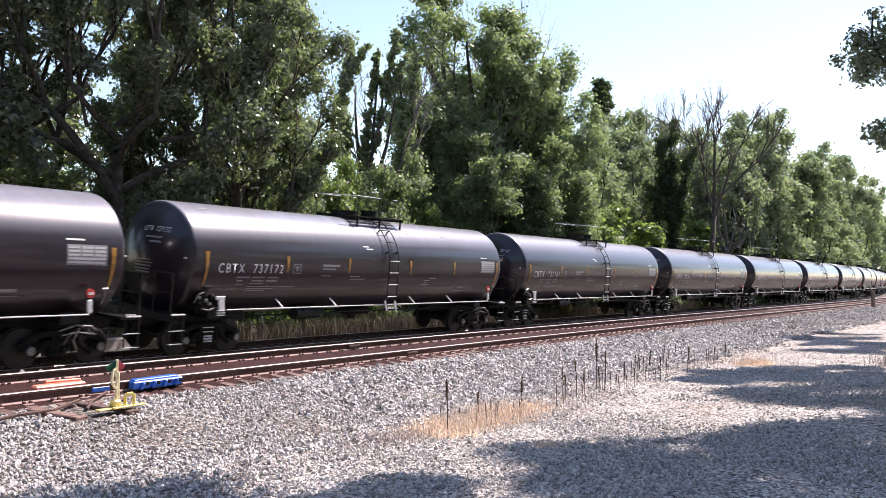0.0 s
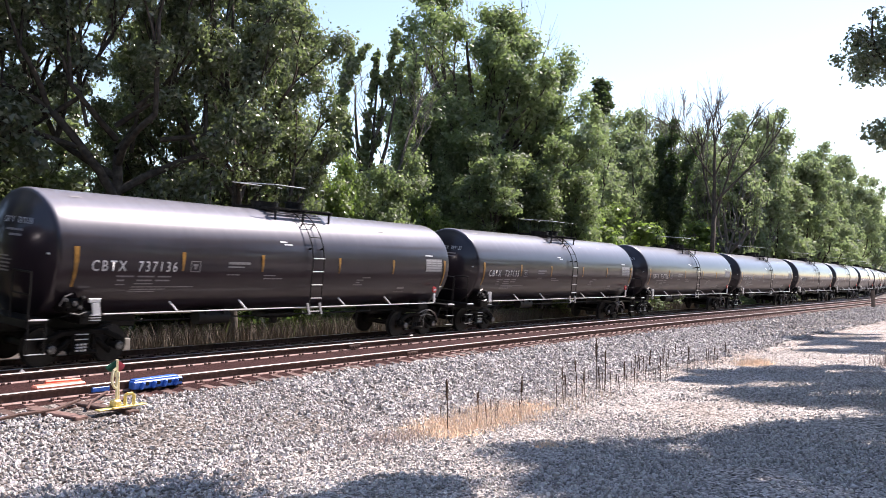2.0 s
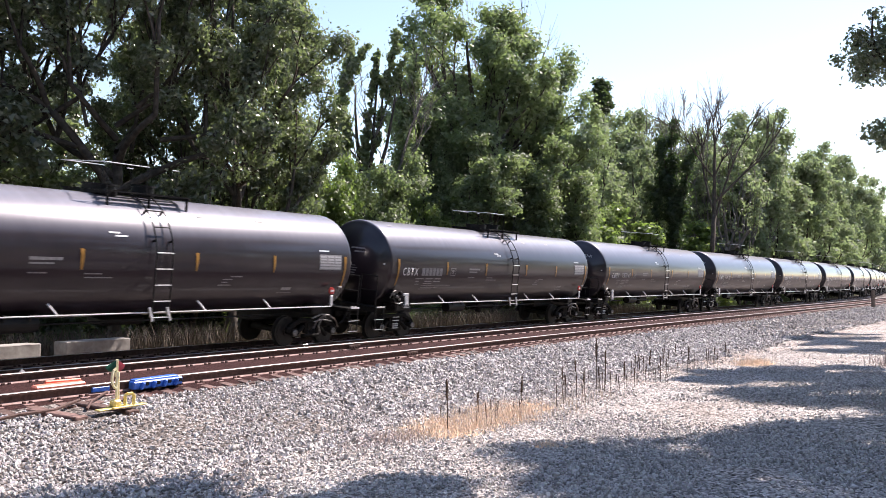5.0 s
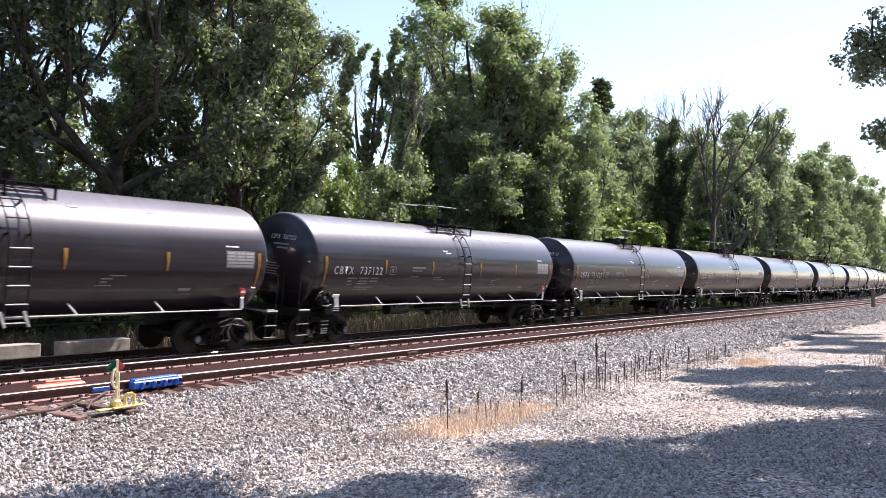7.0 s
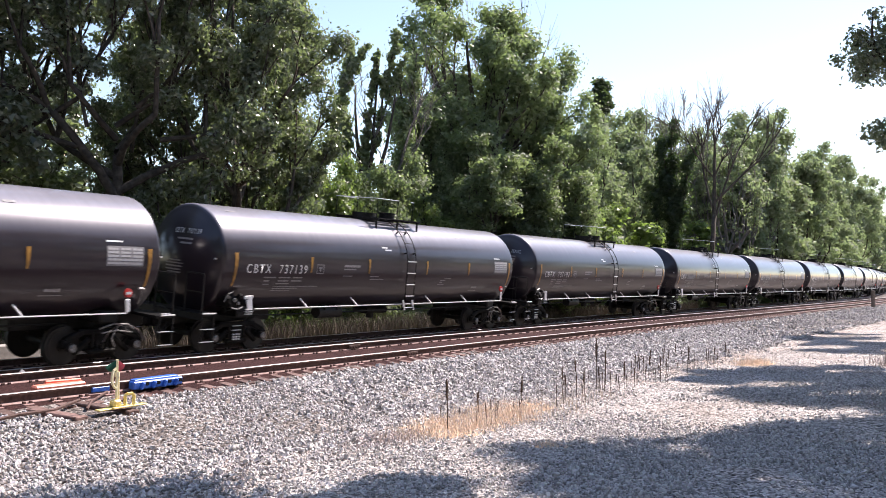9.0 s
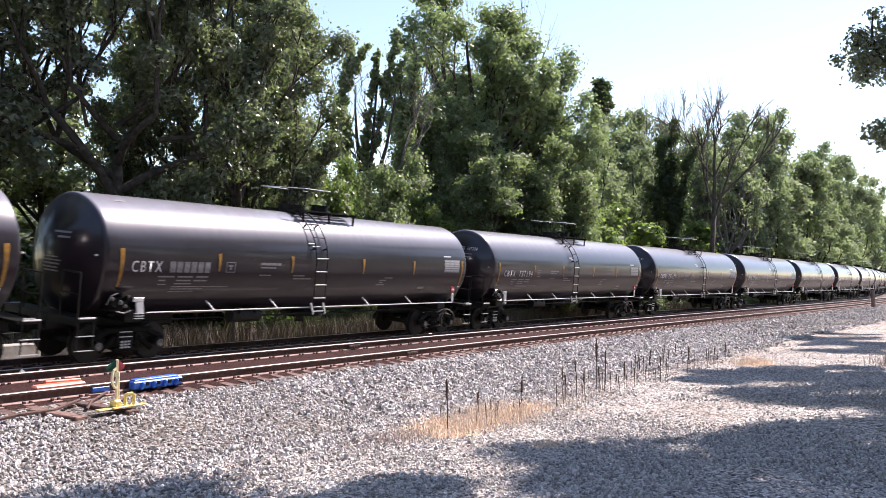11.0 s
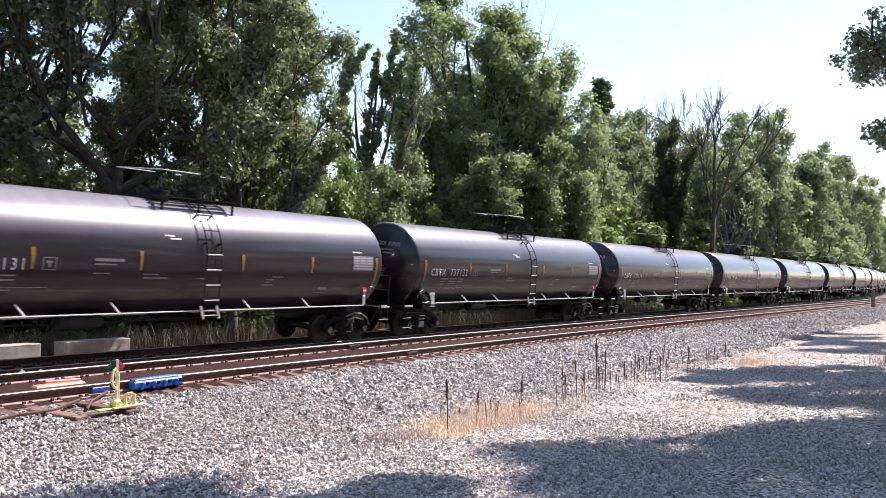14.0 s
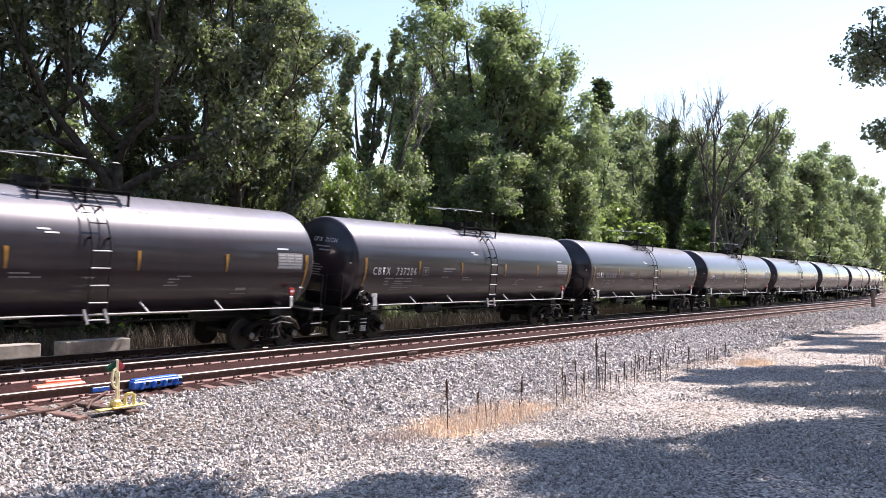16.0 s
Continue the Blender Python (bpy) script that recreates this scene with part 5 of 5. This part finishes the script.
for az, d, sx, sz, turn in ((27.2, 63, 1.0, 1.42, 0), (16.6, 96, 1.3, 1.34, 60), (14.9, 98, 1.3, 1.30, 150), (36.6, 53, 1.0, 0.92, 200), (22.4, 86, 0.7, 0.92, 100), (37.4, 54, 0.9, 0.90, 120), (11.8, 104, 1.2, 1.22, 30), (35.2, 54, 0.9, 0.86, 10), (17.5, 97, 1.2, 1.28, 200), (13.0, 100, 1.3, 1.26, 320), (14.0, 97, 1.1, 1.26, 90)):
    put(BARE, az, d, sx, sz, turn)
put(gaunt_tree(43, "gaunt leafless tree with a dark upright trunk"), 14.0, 76, turn=-76)
# trees whose crowns hang over the lot
canopy_tree((18.0, -4.5, -0.7), [((23.9, -1.3, 12.3), (5.0, 4.3, 1.8), 74), ((20.7, 1.0, 11.3), (2.2, 1.2, 1.0), 18), ((14.0, 6.3, 8.3), (1.5, 0.7, 0.3), 10), ((16.3, 3.85, 8.6), (1.2, 0.6, 0.3), 8), ((17.0, -5.5, 10.5), (4.0, 2.0, 2.5), 30)], 52000, 0.20, LEAF_DARK, 51, "broad leafy tree shading the gravel lot", fork_z=8.0)
canopy_tree((37.0, -6.0, -0.7), [((38.6, 0.2, 16.3), (5.4, 2.9, 1.6), 52), ((36.1, -2.7, 15.3), (3.8, 2.7, 2.5), 34), ((38.0, -7.0, 13.0), (4.5, 3.0, 3.5), 24)], 26000, 0.30, LEAF_DARK, 52, "tall leafy tree beside the gravel lot", fork_z=10.0)
canopy_tree((55.0, -6.0, -0.8), [((54.0, -0.2, 18.2), (5.0, 2.0, 1.8), 18), ((62.6, 0.85, 20.2), (6.0, 2.2, 1.6), 14), ((56.0, -7.0, 13.0), (5.0, 3.0, 4.0), 20)], 14000, 0.34, LEAF_DARK, 53, "tall leafy tree at the far side of the lot", fork_z=12.0)
canopy_tree((19.5, -5.0, -0.7), [((17.3, 1.35, 6.0), (0.85, 0.78, 0.74), 28), ((17.4, 1.1, 4.4), (0.5, 0.55, 0.24), 9), ((18.5, -2.6, 7.5), (1.8, 2.0, 1.5), 22)], 7200, 0.075, LEAF_DARK, 54, "slender tree with branches hanging over the lot", 0.30)


# ---- lineside things ----
def block(s0, s1, lat, label):
    """A rough cast concrete block with worn edges."""
    bm = bmesh.new()
    box(bm, (0, 0, 0.36), (s1 - s0, 0.62, 0.74), bevel=0.025)
    bmesh.ops.subdivide_edges(bm, edges=[e for e in bm.edges if e.calc_length() > 0.4], cuts=4)
    for v in bm.verts:
        v.co += Vector((noise.noise(v.co * 3 + Vector((s0, 0, 0))), noise.noise(v.co * 3 + Vector((9, s0, 0))), noise.noise(v.co * 3 + Vector((0, 5, s0))))) * 0.012
    ob = part("concrete_block", bm, CONCRETE)
    p = line((s0 + s1) / 2, lat)
    ob.matrix_basis = pose(p.x, p.y, place_z(p.x, p.y) - 0.03, 0, 0, math.degrees(heading(s0)))
    return tagged(ob, label, "concrete block", "concrete blocks")


block(12.47, 14.77, 3.6, "weathered grey concrete block beside the main track")
block(15.53, 17.71, 3.6, "weathered grey concrete block beside the main track")


def local(s, lat, z):
    """Pose on the siding's canted bed; lat is counted from its centre."""
    p = line(s, siding(s) + lat * math.cos(CANT) - z * math.sin(CANT), SIDING_Z + z * math.cos(CANT) + lat * math.sin(CANT))
    return pose(p.x, p.y, p.z, math.degrees(CANT), 0, math.degrees(heading(s)))


def make_derail():
    root = tagged(empty("derail", local(10.6, 0, 0)), "hinged derail, blue block and red crowder on a rail", "derail")
    bm = bmesh.new()
    box(bm, (0.78, -0.90, -0.075), (1.15, 0.16, 0.15), bevel=0.02)
    box(bm, (0.78, -0.84, 0.012), (1.05, 0.14, 0.03), (0, 0, 2), bevel=0.01)
    part("derail_block", bm, BLUE, root, "blue painted steel derail block")
    for i in range(4):
        bm = bmesh.new()
        box(bm, (0.38 + i * 0.26, -1.0, -0.08), (0.07, 0.10, 0.14), (0, 25, 0), bevel=0.02)
        part("rib", bm, BLUE, root)
    for i in range(4):
        bm = bmesh.new()
        rod(bm, (0.49 + i * 0.26, -0.97, -0.05), (0.49 + i * 0.26, -1.02, -0.05), 0.035, seg=8)
        part("bolt", bm, STEEL, root)
    bm = bmesh.new()
    box(bm, (-1.0, -0.50, -0.02), (0.98, 0.18, 0.10), bevel=0.03)
    box(bm, (-0.87, -0.42, 0.045), (0.66, 0.06, 0.05), (0, 0, -6), bevel=0.015)
    part("crowder", bm, BRIGHTRED, root, "bright red sloping crowder bar")
    bm = bmesh.new()
    box(bm, (-0.35, -0.775, -0.10), (0.36, 0.05, 0.09), bevel=0.01)
    part("clamp", bm, BLUE, root, "blue clamp on the rail web")
    bm = bmesh.new()
    rods(bm, [(-0.3, -0.9, -0.13), (-0.9, -1.3, -0.16), (-1.3, -1.75, -0.16)], 0.025)
    part("connecting_rod", bm, RUST, root, "rusty connecting rod")
    return root


make_derail()


def make_stand():
    p = line(9.40, -7.2)
    z = -0.22
    root = tagged(empty("derail_stand", pose(p.x, p.y, z, 0, 0, 2)), "yellow derail stand with red and green targets", "switch stand")
    bm = bmesh.new()
    box(bm, (0.10, 0, 0.02), (0.96, 0.13, 0.025), bevel=0.008)
    box(bm, (0.06, 0, 0.03), (0.40, 0.22, 0.03), bevel=0.008)
    box(bm, (-0.02, 0, 0.09), (0.16, 0.15, 0.13), bevel=0.03)
    part("base", bm, YELLOW, root, "yellow cast base")
    bm = bmesh.new()
    rod(bm, (0, 0, 0.1), (0, 0, 0.80), 0.022, seg=10)
    rod(bm, (0, 0, 0.52), (0, 0, 0.60), 0.045, seg=10)
    part("mast", bm, CREAM, root, "pale sun-bleached mast")
    bm = bmesh.new()
    rods(bm, [(0.13, -0.05, 0.04), (0.13, -0.05, 0.20), (0.16, -0.06, 0.23), (0.26, -0.07, 0.23), (0.29, -0.07, 0.20), (0.29, -0.07, 0.04)], 0.026)
    part("handle", bm, YELLOW, root, "yellow throw lever loop")
    bm = bmesh.new()
    rods(bm, [(-0.02, 0.0, 0.66), (-0.07, 0.0, 0.62), (-0.095, 0.0, 0.53), (-0.09, 0.0, 0.43), (-0.05, 0.0, 0.36), (-0.01, 0.0, 0.34)], 0.024)
    part("guard_loop", bm, CREAM, root, "pale yellow guard loop")
    bm = bmesh.new()
    rod(bm, (0.05, 0.01, 0.1), (0.05, 0.01, 0.56), 0.011, seg=8)
    part("lock_rod", bm, CREAM, root)
    for sx, mat, lab in ((1, MAROON, "dark red diamond target"), (-1, GREEN, "green diamond target")):
        bm = bmesh.new()
        a = [bm.verts.new(q) for q in ((0.02 * sx, 0.0, 0.58), (0.15 * sx, 0.03, 0.63), (0.20 * sx, 0.04, 0.69), (0.10 * sx, 0.02, 0.75), (0.02 * sx, 0.0, 0.79))]
        f = bm.faces.new(a)
        r = bmesh.ops.solidify(bm, geom=[f], thickness=0.008)
        part("target", bm, mat, root, lab)
    return root


make_stand()


def long_tie(s, lat0, lat1, mat, label):
    bm = bmesh.new()
    box(bm, (0, 0, -0.085), (0.23, lat1 - lat0, 0.17), bevel=0.015)
    ob = tagged(part("headblock_tie", bm, mat), label, "tie", "headblock ties")
    p = line(s, (lat0 + lat1) / 2)
    ob.matrix_basis = pose(p.x, p.y, -0.24, 1.0, 0, math.degrees(heading(s)))


long_tie(8.75, -7.22, -5.75, TIE, "long weathered headblock tie carrying the derail stand")
long_tie(9.62, -7.36, -5.75, TIE, "long weathered headblock tie carrying the derail stand")
bm = bmesh.new()
rods(bm, [(0, 0, 0), (0.55, 0.10, 0.02), (1.2, 0.16, 0.0), (1.9, 0.5, 0.02)], 0.03)
ob = tagged(part("throw_rod", bm, RUST), "rusty throw rod lying on the ballast", "rod")
ob.matrix_basis = local(7.6, -1.75, -0.16)
for s, lat, mat, lab in ((19.95, -0.80, RUST, "rusty steel rail joint bar"), (19.3, 0.70, RUST, "rusty steel rail joint bar")):
    bm = bmesh.new()
    box(bm, (0, 0, -0.10), (0.5, 0.03, 0.10), bevel=0.01)
    for i in range(4):
        rod(bm, (-0.18 + i * 0.12, -0.015, -0.1), (-0.18 + i * 0.12, -0.05, -0.1), 0.02, seg=6)
    ob = tagged(part("joint_bar", bm, mat), lab, "joint bar")
    ob.matrix_basis = local(s, lat, 0)
# marker post beyond the lot
bm = bmesh.new()
rod(bm, (0, 0, -0.4), (0, 0, 1.5), 0.19, 0.17, seg=12)
for v in bm.verts:
    v.co.x += noise.noise(v.co * 2) * 0.03
p = line(88, -7.4)
tagged(part("wooden_post", bm, WOOD), "short weathered wooden post beside the siding", "post").matrix_basis = pose(p.x, p.y, place_z(p.x, p.y), 0, 0, 0)


# ---- weeds, straw and grass ----
def weed(h, seed):
    rng = random.Random(seed)
    root = tagged(empty("dead_weed"), "tall dry brown weed stalk on the ballast", "weed", "dead weed stalks")
    bm = bmesh.new()
    top = Vector((rng.uniform(-0.06, 0.06) * h, rng.uniform(-0.06, 0.06) * h, h))
    limb_mesh(bm, (0, 0, -0.03), top, 0.011, 0.006, 5, 0.02, rng)
    for i in range(7):
        f = rng.uniform(0.35, 0.9)
        q = Vector((0, 0, 0)).lerp(top, f)
        limb_mesh(bm, q, q + Vector((rng.uniform(-1, 1), rng.uniform(-1, 1), 1.4)) * 0.07 * h, 0.006, 0.003, 3, 0.1, rng)
    part("stem", bm, STALK, root)
    bm = bmesh.new()
    prev = None
    for i in range(13):
        q = Vector((0, 0, 0)).lerp(top, 0.6 + 0.4 * i / 12)
        r = (0.008 if i in (0, 12) else rng.uniform(0.012, 0.028))
        ring = [bm.verts.new(q + Vector((math.cos(a * 1.257) * r, math.sin(a * 1.257) * r, rng.uniform(-0.01, 0.01)))) for a in range(5)]
        if prev:
            for j in range(5):
                bm.faces.new((prev[j], prev[(j + 1) % 5], ring[(j + 1) % 5], ring[j]))
        prev = ring
    part("seed_head", bm, STALK, root, "dark brown seed spike")
    return root


WEEDS = [weed(1.0, i) for i in range(4)]
rw = random.Random(77)
spots = [(13.2, -11.2, 0.95), (15.6, -11.4, 0.8), (20.6, -10.9, 1.25), (17.8, -11.3, 0.65), (18.1, -11.2, 0.6), (18.6, -10.9, 0.7), (19.6, -10.8, 0.85), (21.4, -10.8, 0.9)]
for k in range(88):
    s = rw.uniform(14.0, 31.0) if k % 3 else rw.gauss(22.5, 2.2)
    spots.append((s, -11.2 + rw.gauss(0, 0.45) + (s - 20) * 0.02, rw.uniform(0.25, 0.65)))
for k, (s, lat, h) in enumerate(spots):
    p = line(s, lat)
    m = pose(p.x, p.y, place_z(p.x, p.y), 0, 0, rw.uniform(0, 360)) @ Matrix.Diagonal((h, h, h, 1))
    if k < 4:
        WEEDS[k].matrix_basis = m
    else:
        w = WEEDS[k % 4]
        keep = w.scale.copy()
        w.scale = (1, 1, 1)
        copy_thing(w, m)
        w.scale = keep


def blades(name, spots_xyzh, mat, seed, wide, label, category):
    """Many thin bent blades as one object."""
    nr = np.random.default_rng(seed)
    b = np.array(spots_xyzh)
    n = len(b)
    a = nr.uniform(0, 6.283, n)
    u = np.stack([np.cos(a), np.sin(a), np.zeros(n)], 1)
    lean = nr.normal(size=(n, 3)) * np.array([0.3, 0.3, 0.0]) * b[:, 3:4]
    root, w = b[:, :3], wide * nr.uniform(0.6, 1.4, (n, 1))
    mid = root + lean * 0.35 + np.array([0, 0, 0.55]) * b[:, 3:4]
    tip = root + lean + np.array([0, 0, 1.0]) * b[:, 3:4]
    v = np.stack([root - u * w, root + u * w, mid + u * w * 0.7, mid - u * w * 0.7, tip], 1).reshape(-1, 3)
    i = np.arange(n)[:, None] * 5
    f = [list(q) for q in (i + np.array([[0, 1, 2, 3]]))] + [list(q) for q in (i + np.array([[3, 2, 4]]))]
    return tagged(mesh_np(name, v, f, mat), label, category, kind="stuff")


def on_ground(sl, heights):
    pts = [line(s, lat) for s, lat in sl]
    x, y = np.array([p.x for p in pts]), np.array([p.y for p in pts])
    s, lat = main_line_of(x, y)
    z = ground_z(s, lat)
    return np.stack([x, y, z, heights], 1)


ng = np.random.default_rng(91)
sl = []
for s0, lat0, ds, dl, n in ((14.0, -10.95, 1.2, 0.75, 1700), (15.8, -10.9, 1.3, 0.8, 1800), (12.9, -11.0, 0.7, 0.45, 350), (30.2, -12.2, 1.1, 0.5, 800), (13.1, -13.2, 0.15, 0.15, 60), (47, -12.5, 2.0, 0.5, 400), (62, -10.5, 2.5, 0.6, 400)):
    sl += list(zip(ng.normal(s0, ds * 0.6, n), ng.normal(lat0, dl * 0.6, n)))
blades("straw_grass", on_ground(sl, ng.uniform(0.04, 0.17, len(sl))), STRAW, 92, 0.006, "short bleached straw grass on the verge", "grass")
sl = list(zip(ng.normal(12.4, 0.7, 1100), ng.normal(-10.7, 0.3, 1100)))
blades("dead_stems", on_ground(sl, ng.uniform(0.03, 0.09, len(sl))), MULCH, 95, 0.006, "low reddish dead stems beside the straw", "grass")
sl = list(zip(ng.uniform(8, 75, 17000), 4.3 + 2.6 * ng.random(17000) ** 1.5))
blades("tall_dry_grass", on_ground(sl, ng.uniform(0.45, 1.15, len(sl))), DRYGRASS, 93, 0.014, "tall dry straw-coloured grass behind the main track", "grass")
sl = list(zip(ng.normal(30, 8, 500), ng.uniform(5.5, 8.0, 500)))
blades("green_grass", on_ground(sl, ng.uniform(0.5, 1.25, len(sl))), GRASS, 94, 0.016, "tall green grass and weeds at the wood's edge", "grass")

sl = list(zip(ng.normal(18.6, 1.2, 350), ng.normal(-11.4, 0.35, 350)))
blades("sparse_straw", on_ground(sl, ng.uniform(0.04, 0.14, len(sl))), STRAW, 96, 0.006, "sparse bleached straw among the weed stalks", "grass")
sl = list(zip(ng.normal(31.4, 0.6, 420), ng.normal(-16.5, 0.4, 420)))
blades("dead_brush", on_ground(sl, ng.uniform(0.15, 0.6, len(sl))), MULCH, 97, 0.008, "tangled brown dead brush at the edge of the lot", "brush")


# ---- loose stones ----
CUBE = np.array([(-1, -1, -1), (1, -1, -1), (1, 1, -1), (-1, 1, -1), (-1, -1, 1), (1, -1, 1), (1, 1, 1), (-1, 1, 1)], float) * 0.5
CUBE_F = np.array([(0, 3, 2, 1), (4, 5, 6, 7), (0, 1, 5, 4), (1, 2, 6, 5), (2, 3, 7, 6), (3, 0, 4, 7)])


_g = (1 + 5 ** 0.5) / 2
ICO = np.array([(-1, _g, 0), (1, _g, 0), (-1, -_g, 0), (1, -_g, 0), (0, -1, _g), (0, 1, _g), (0, -1, -_g), (0, 1, -_g), (_g, 0, -1), (_g, 0, 1), (-_g, 0, -1), (-_g, 0, 1)], float) * 0.30
ICO_F = np.array([(0, 11, 5), (0, 5, 1), (0, 1, 7), (0, 7, 10), (0, 10, 11), (1, 5, 9), (5, 11, 4), (11, 10, 2), (10, 7, 6), (7, 1, 8), (3, 9, 4), (3, 4, 2), (3, 2, 6), (3, 6, 8), (3, 8, 9), (4, 9, 5), (2, 4, 11), (6, 2, 10), (8, 6, 7), (9, 8, 1)])


def stones(name, sl, size, mat, seed, label, rounded=False):
    """Broken stones strewn over the ground as one object."""
    nr = np.random.default_rng(seed)
    base = on_ground(sl, np.zeros(len(sl)))[:, :3]
    n = len(base)
    sz = size * nr.lognormal(0, 0.2, (n, 1)) * nr.uniform(0.55, 1.4, (n, 3))
    shape, faces, wild = (ICO, ICO_F, 0.20) if rounded else (CUBE, CUBE_F, 0.26)
    nv, nf = len(shape), faces.shape[1]
    v = shape[None] + nr.uniform(-wild, wild, (n, nv, 3))
    v = v * sz[:, None, :]
    q = nr.normal(size=(n, 4))
    q /= np.linalg.norm(q, axis=1)[:, None]
    w, x, y, z = q.T
    m = np.stack([1 - 2 * (y * y + z * z), 2 * (x * y - z * w), 2 * (x * z + y * w), 2 * (x * y + z * w), 1 - 2 * (x * x + z * z), 2 * (y * z - x * w), 2 * (x * z - y * w), 2 * (y * z + x * w), 1 - 2 * (x * x + y * y)], 1).reshape(n, 3, 3)
    v = np.einsum("nij,nkj->nki", m, v) + base[:, None, :] + np.array([0, 0, 1.0]) * (sz[:, None, :1] * nr.uniform(-0.35, 0.75, (n, 1, 1)))
    f = (np.arange(n)[:, None, None] * nv + faces[None]).reshape(-1, nf)
    me = bpy.data.meshes.new(name)
    me.vertices.add(n * nv)
    me.vertices.foreach_set("co", v.reshape(-1))
    me.loops.add(len(f) * nf)
    me.loops.foreach_set("vertex_index", f.reshape(-1))
    me.polygons.add(len(f))
    me.polygons.foreach_set("loop_start", np.arange(len(f)) * nf)
    me.update(calc_edges=True)
    me.polygons.foreach_set("use_smooth", [False] * len(f))
    me.materials.append(mat)
    return tagged(new(name, me), label, "gravel", kind="stuff")


def strew(n, s0, s1, l0, l1, seed, near=1.6):
    """Places thinning out with distance along the line."""
    nr = np.random.default_rng(seed)
    s = s0 + (s1 - s0) * nr.random(n) ** near
    c = -4.73 - 0.01314 * np.clip(s, -20, 95)
    return list(zip(s, c + nr.uniform(l0, l1, n)))


shoulder = [q for q in strew(44000, 4.4, 44.0, -4.9, -1.2, 61, 1.8) if not (8.55 < q[0] < 9.75 and q[1] > -7.35)]
stones("ballast_stones", [q for q in shoulder if q[0] < 14], 0.041, BALLAST, 62, "coarse broken grey ballast stones", True)
stones("shoulder_ballast_stones", [q for q in shoulder if q[0] >= 14], 0.045, BALLAST, 60, "coarse broken grey ballast stones")
toe = np.random.default_rng(71)
stones("strewn_ballast_stones", [(a, b - abs(toe.normal(0, 0.65))) for a, b in strew(6500, 4.4, 40.0, -4.9, -4.7, 69, 1.7)], 0.036, BALLAST, 70, "loose grey ballast stones rolled onto the verge")
stones("far_ballast_stones", strew(9500, 26.0, 95.0, -5.5, -1.28, 67, 1.5), 0.062, BALLAST, 68, "coarse broken grey ballast stones")
stones("ballast_between_tracks", strew(5000, 6.0, 36.0, 1.4, 3.2, 63), 0.05, BALLAST, 64, "grey ballast stones between ties and tracks")
stones("verge_pebbles", strew(8000, 6.0, 36.0, -14.0, -4.6, 65, 1.6), 0.023, PEBBLE, 66, "small pale stones scattered on the lot")

stones("lot_gravel", strew(30000, 5.0, 28.0, -14.5, -4.4, 75, 1.4), 0.027, PEBBLE, 76, "coarse pale gravel of the lot")

stones("near_lot_gravel", strew(20000, 6.0, 16.0, -15.0, -6.5, 77, 1.2), 0.021, PEBBLE, 78, "small pale gravel stones of the lot")


def near_stones():
    """The stones of the shoulder nearest the lot, one by one."""
    nr = np.random.default_rng(73)
    shapes = []
    for k in range(8):
        bm = bmesh.new()
        bmesh.ops.create_icosphere(bm, subdivisions=1, radius=0.5)
        for v in bm.verts:
            v.co = Vector((v.co.x * 1.25, v.co.y * 0.9, v.co.z * 0.7)) * (1 + 0.45 * noise.noise(v.co * 2.3 + Vector((k * 3.1, 0, 0))))
        me = bpy.data.meshes.new("ballast_stone")
        bm.to_mesh(me)
        bm.free()
        me.materials.append(STONE)
        shapes.append(me)
    sl = [(nr.uniform(4.6, 9.5), siding(7.0) + nr.uniform(-4.8, -2.6)) for _ in range(300)]
    for k, (x, y, z, h) in enumerate(on_ground(sl, nr.uniform(0.045, 0.085, 300))):
        ob = new("ballast_stone", shapes[k % 8])
        ob.parent = GROUND
        ob.matrix_basis = pose(x, y, z + h * 0.2, nr.uniform(-40, 40), nr.uniform(-40, 40), nr.uniform(0, 360)) @ Matrix.Diagonal((h, h, h, 1))


near_stones()


# ---- what moves: the train ----
def travel(t):
    return 20.0217 * t - 0.00031 * t ** 3


def car_pose(s):
    a, b = line(s - 6.86), line(s + 6.86)
    c = (a + b) / 2
    d = b - a
    return pose(c.x, c.y, c.z, math.degrees(CANT), -math.degrees(math.atan2(d.z, d.xy.length)), math.degrees(math.atan2(d.y, d.x)))


def motions():
    times = [i * 0.5 for i in range(33)]
    for n, car in cars:
        walk(car, [(t, car_pose(41.87 + PITCH * n - travel(t))) for t in times])
    turns = [(i / 30, -math.degrees(travel(i / 30) / 0.457)) for i in range(481)]
    front = [(t, pose(-0.89, 0, 0.457, 0, a, 0)) for t, a in turns]
    rear = [(t, pose(0.89, 0, 0.457, 0, a, 0)) for t, a in turns]
    for n, car in cars:
        for o in car.children_recursive:
            if o.name.startswith("wheelset"):
                walk(o, front if o.location.x < 0 else rear)


motions()
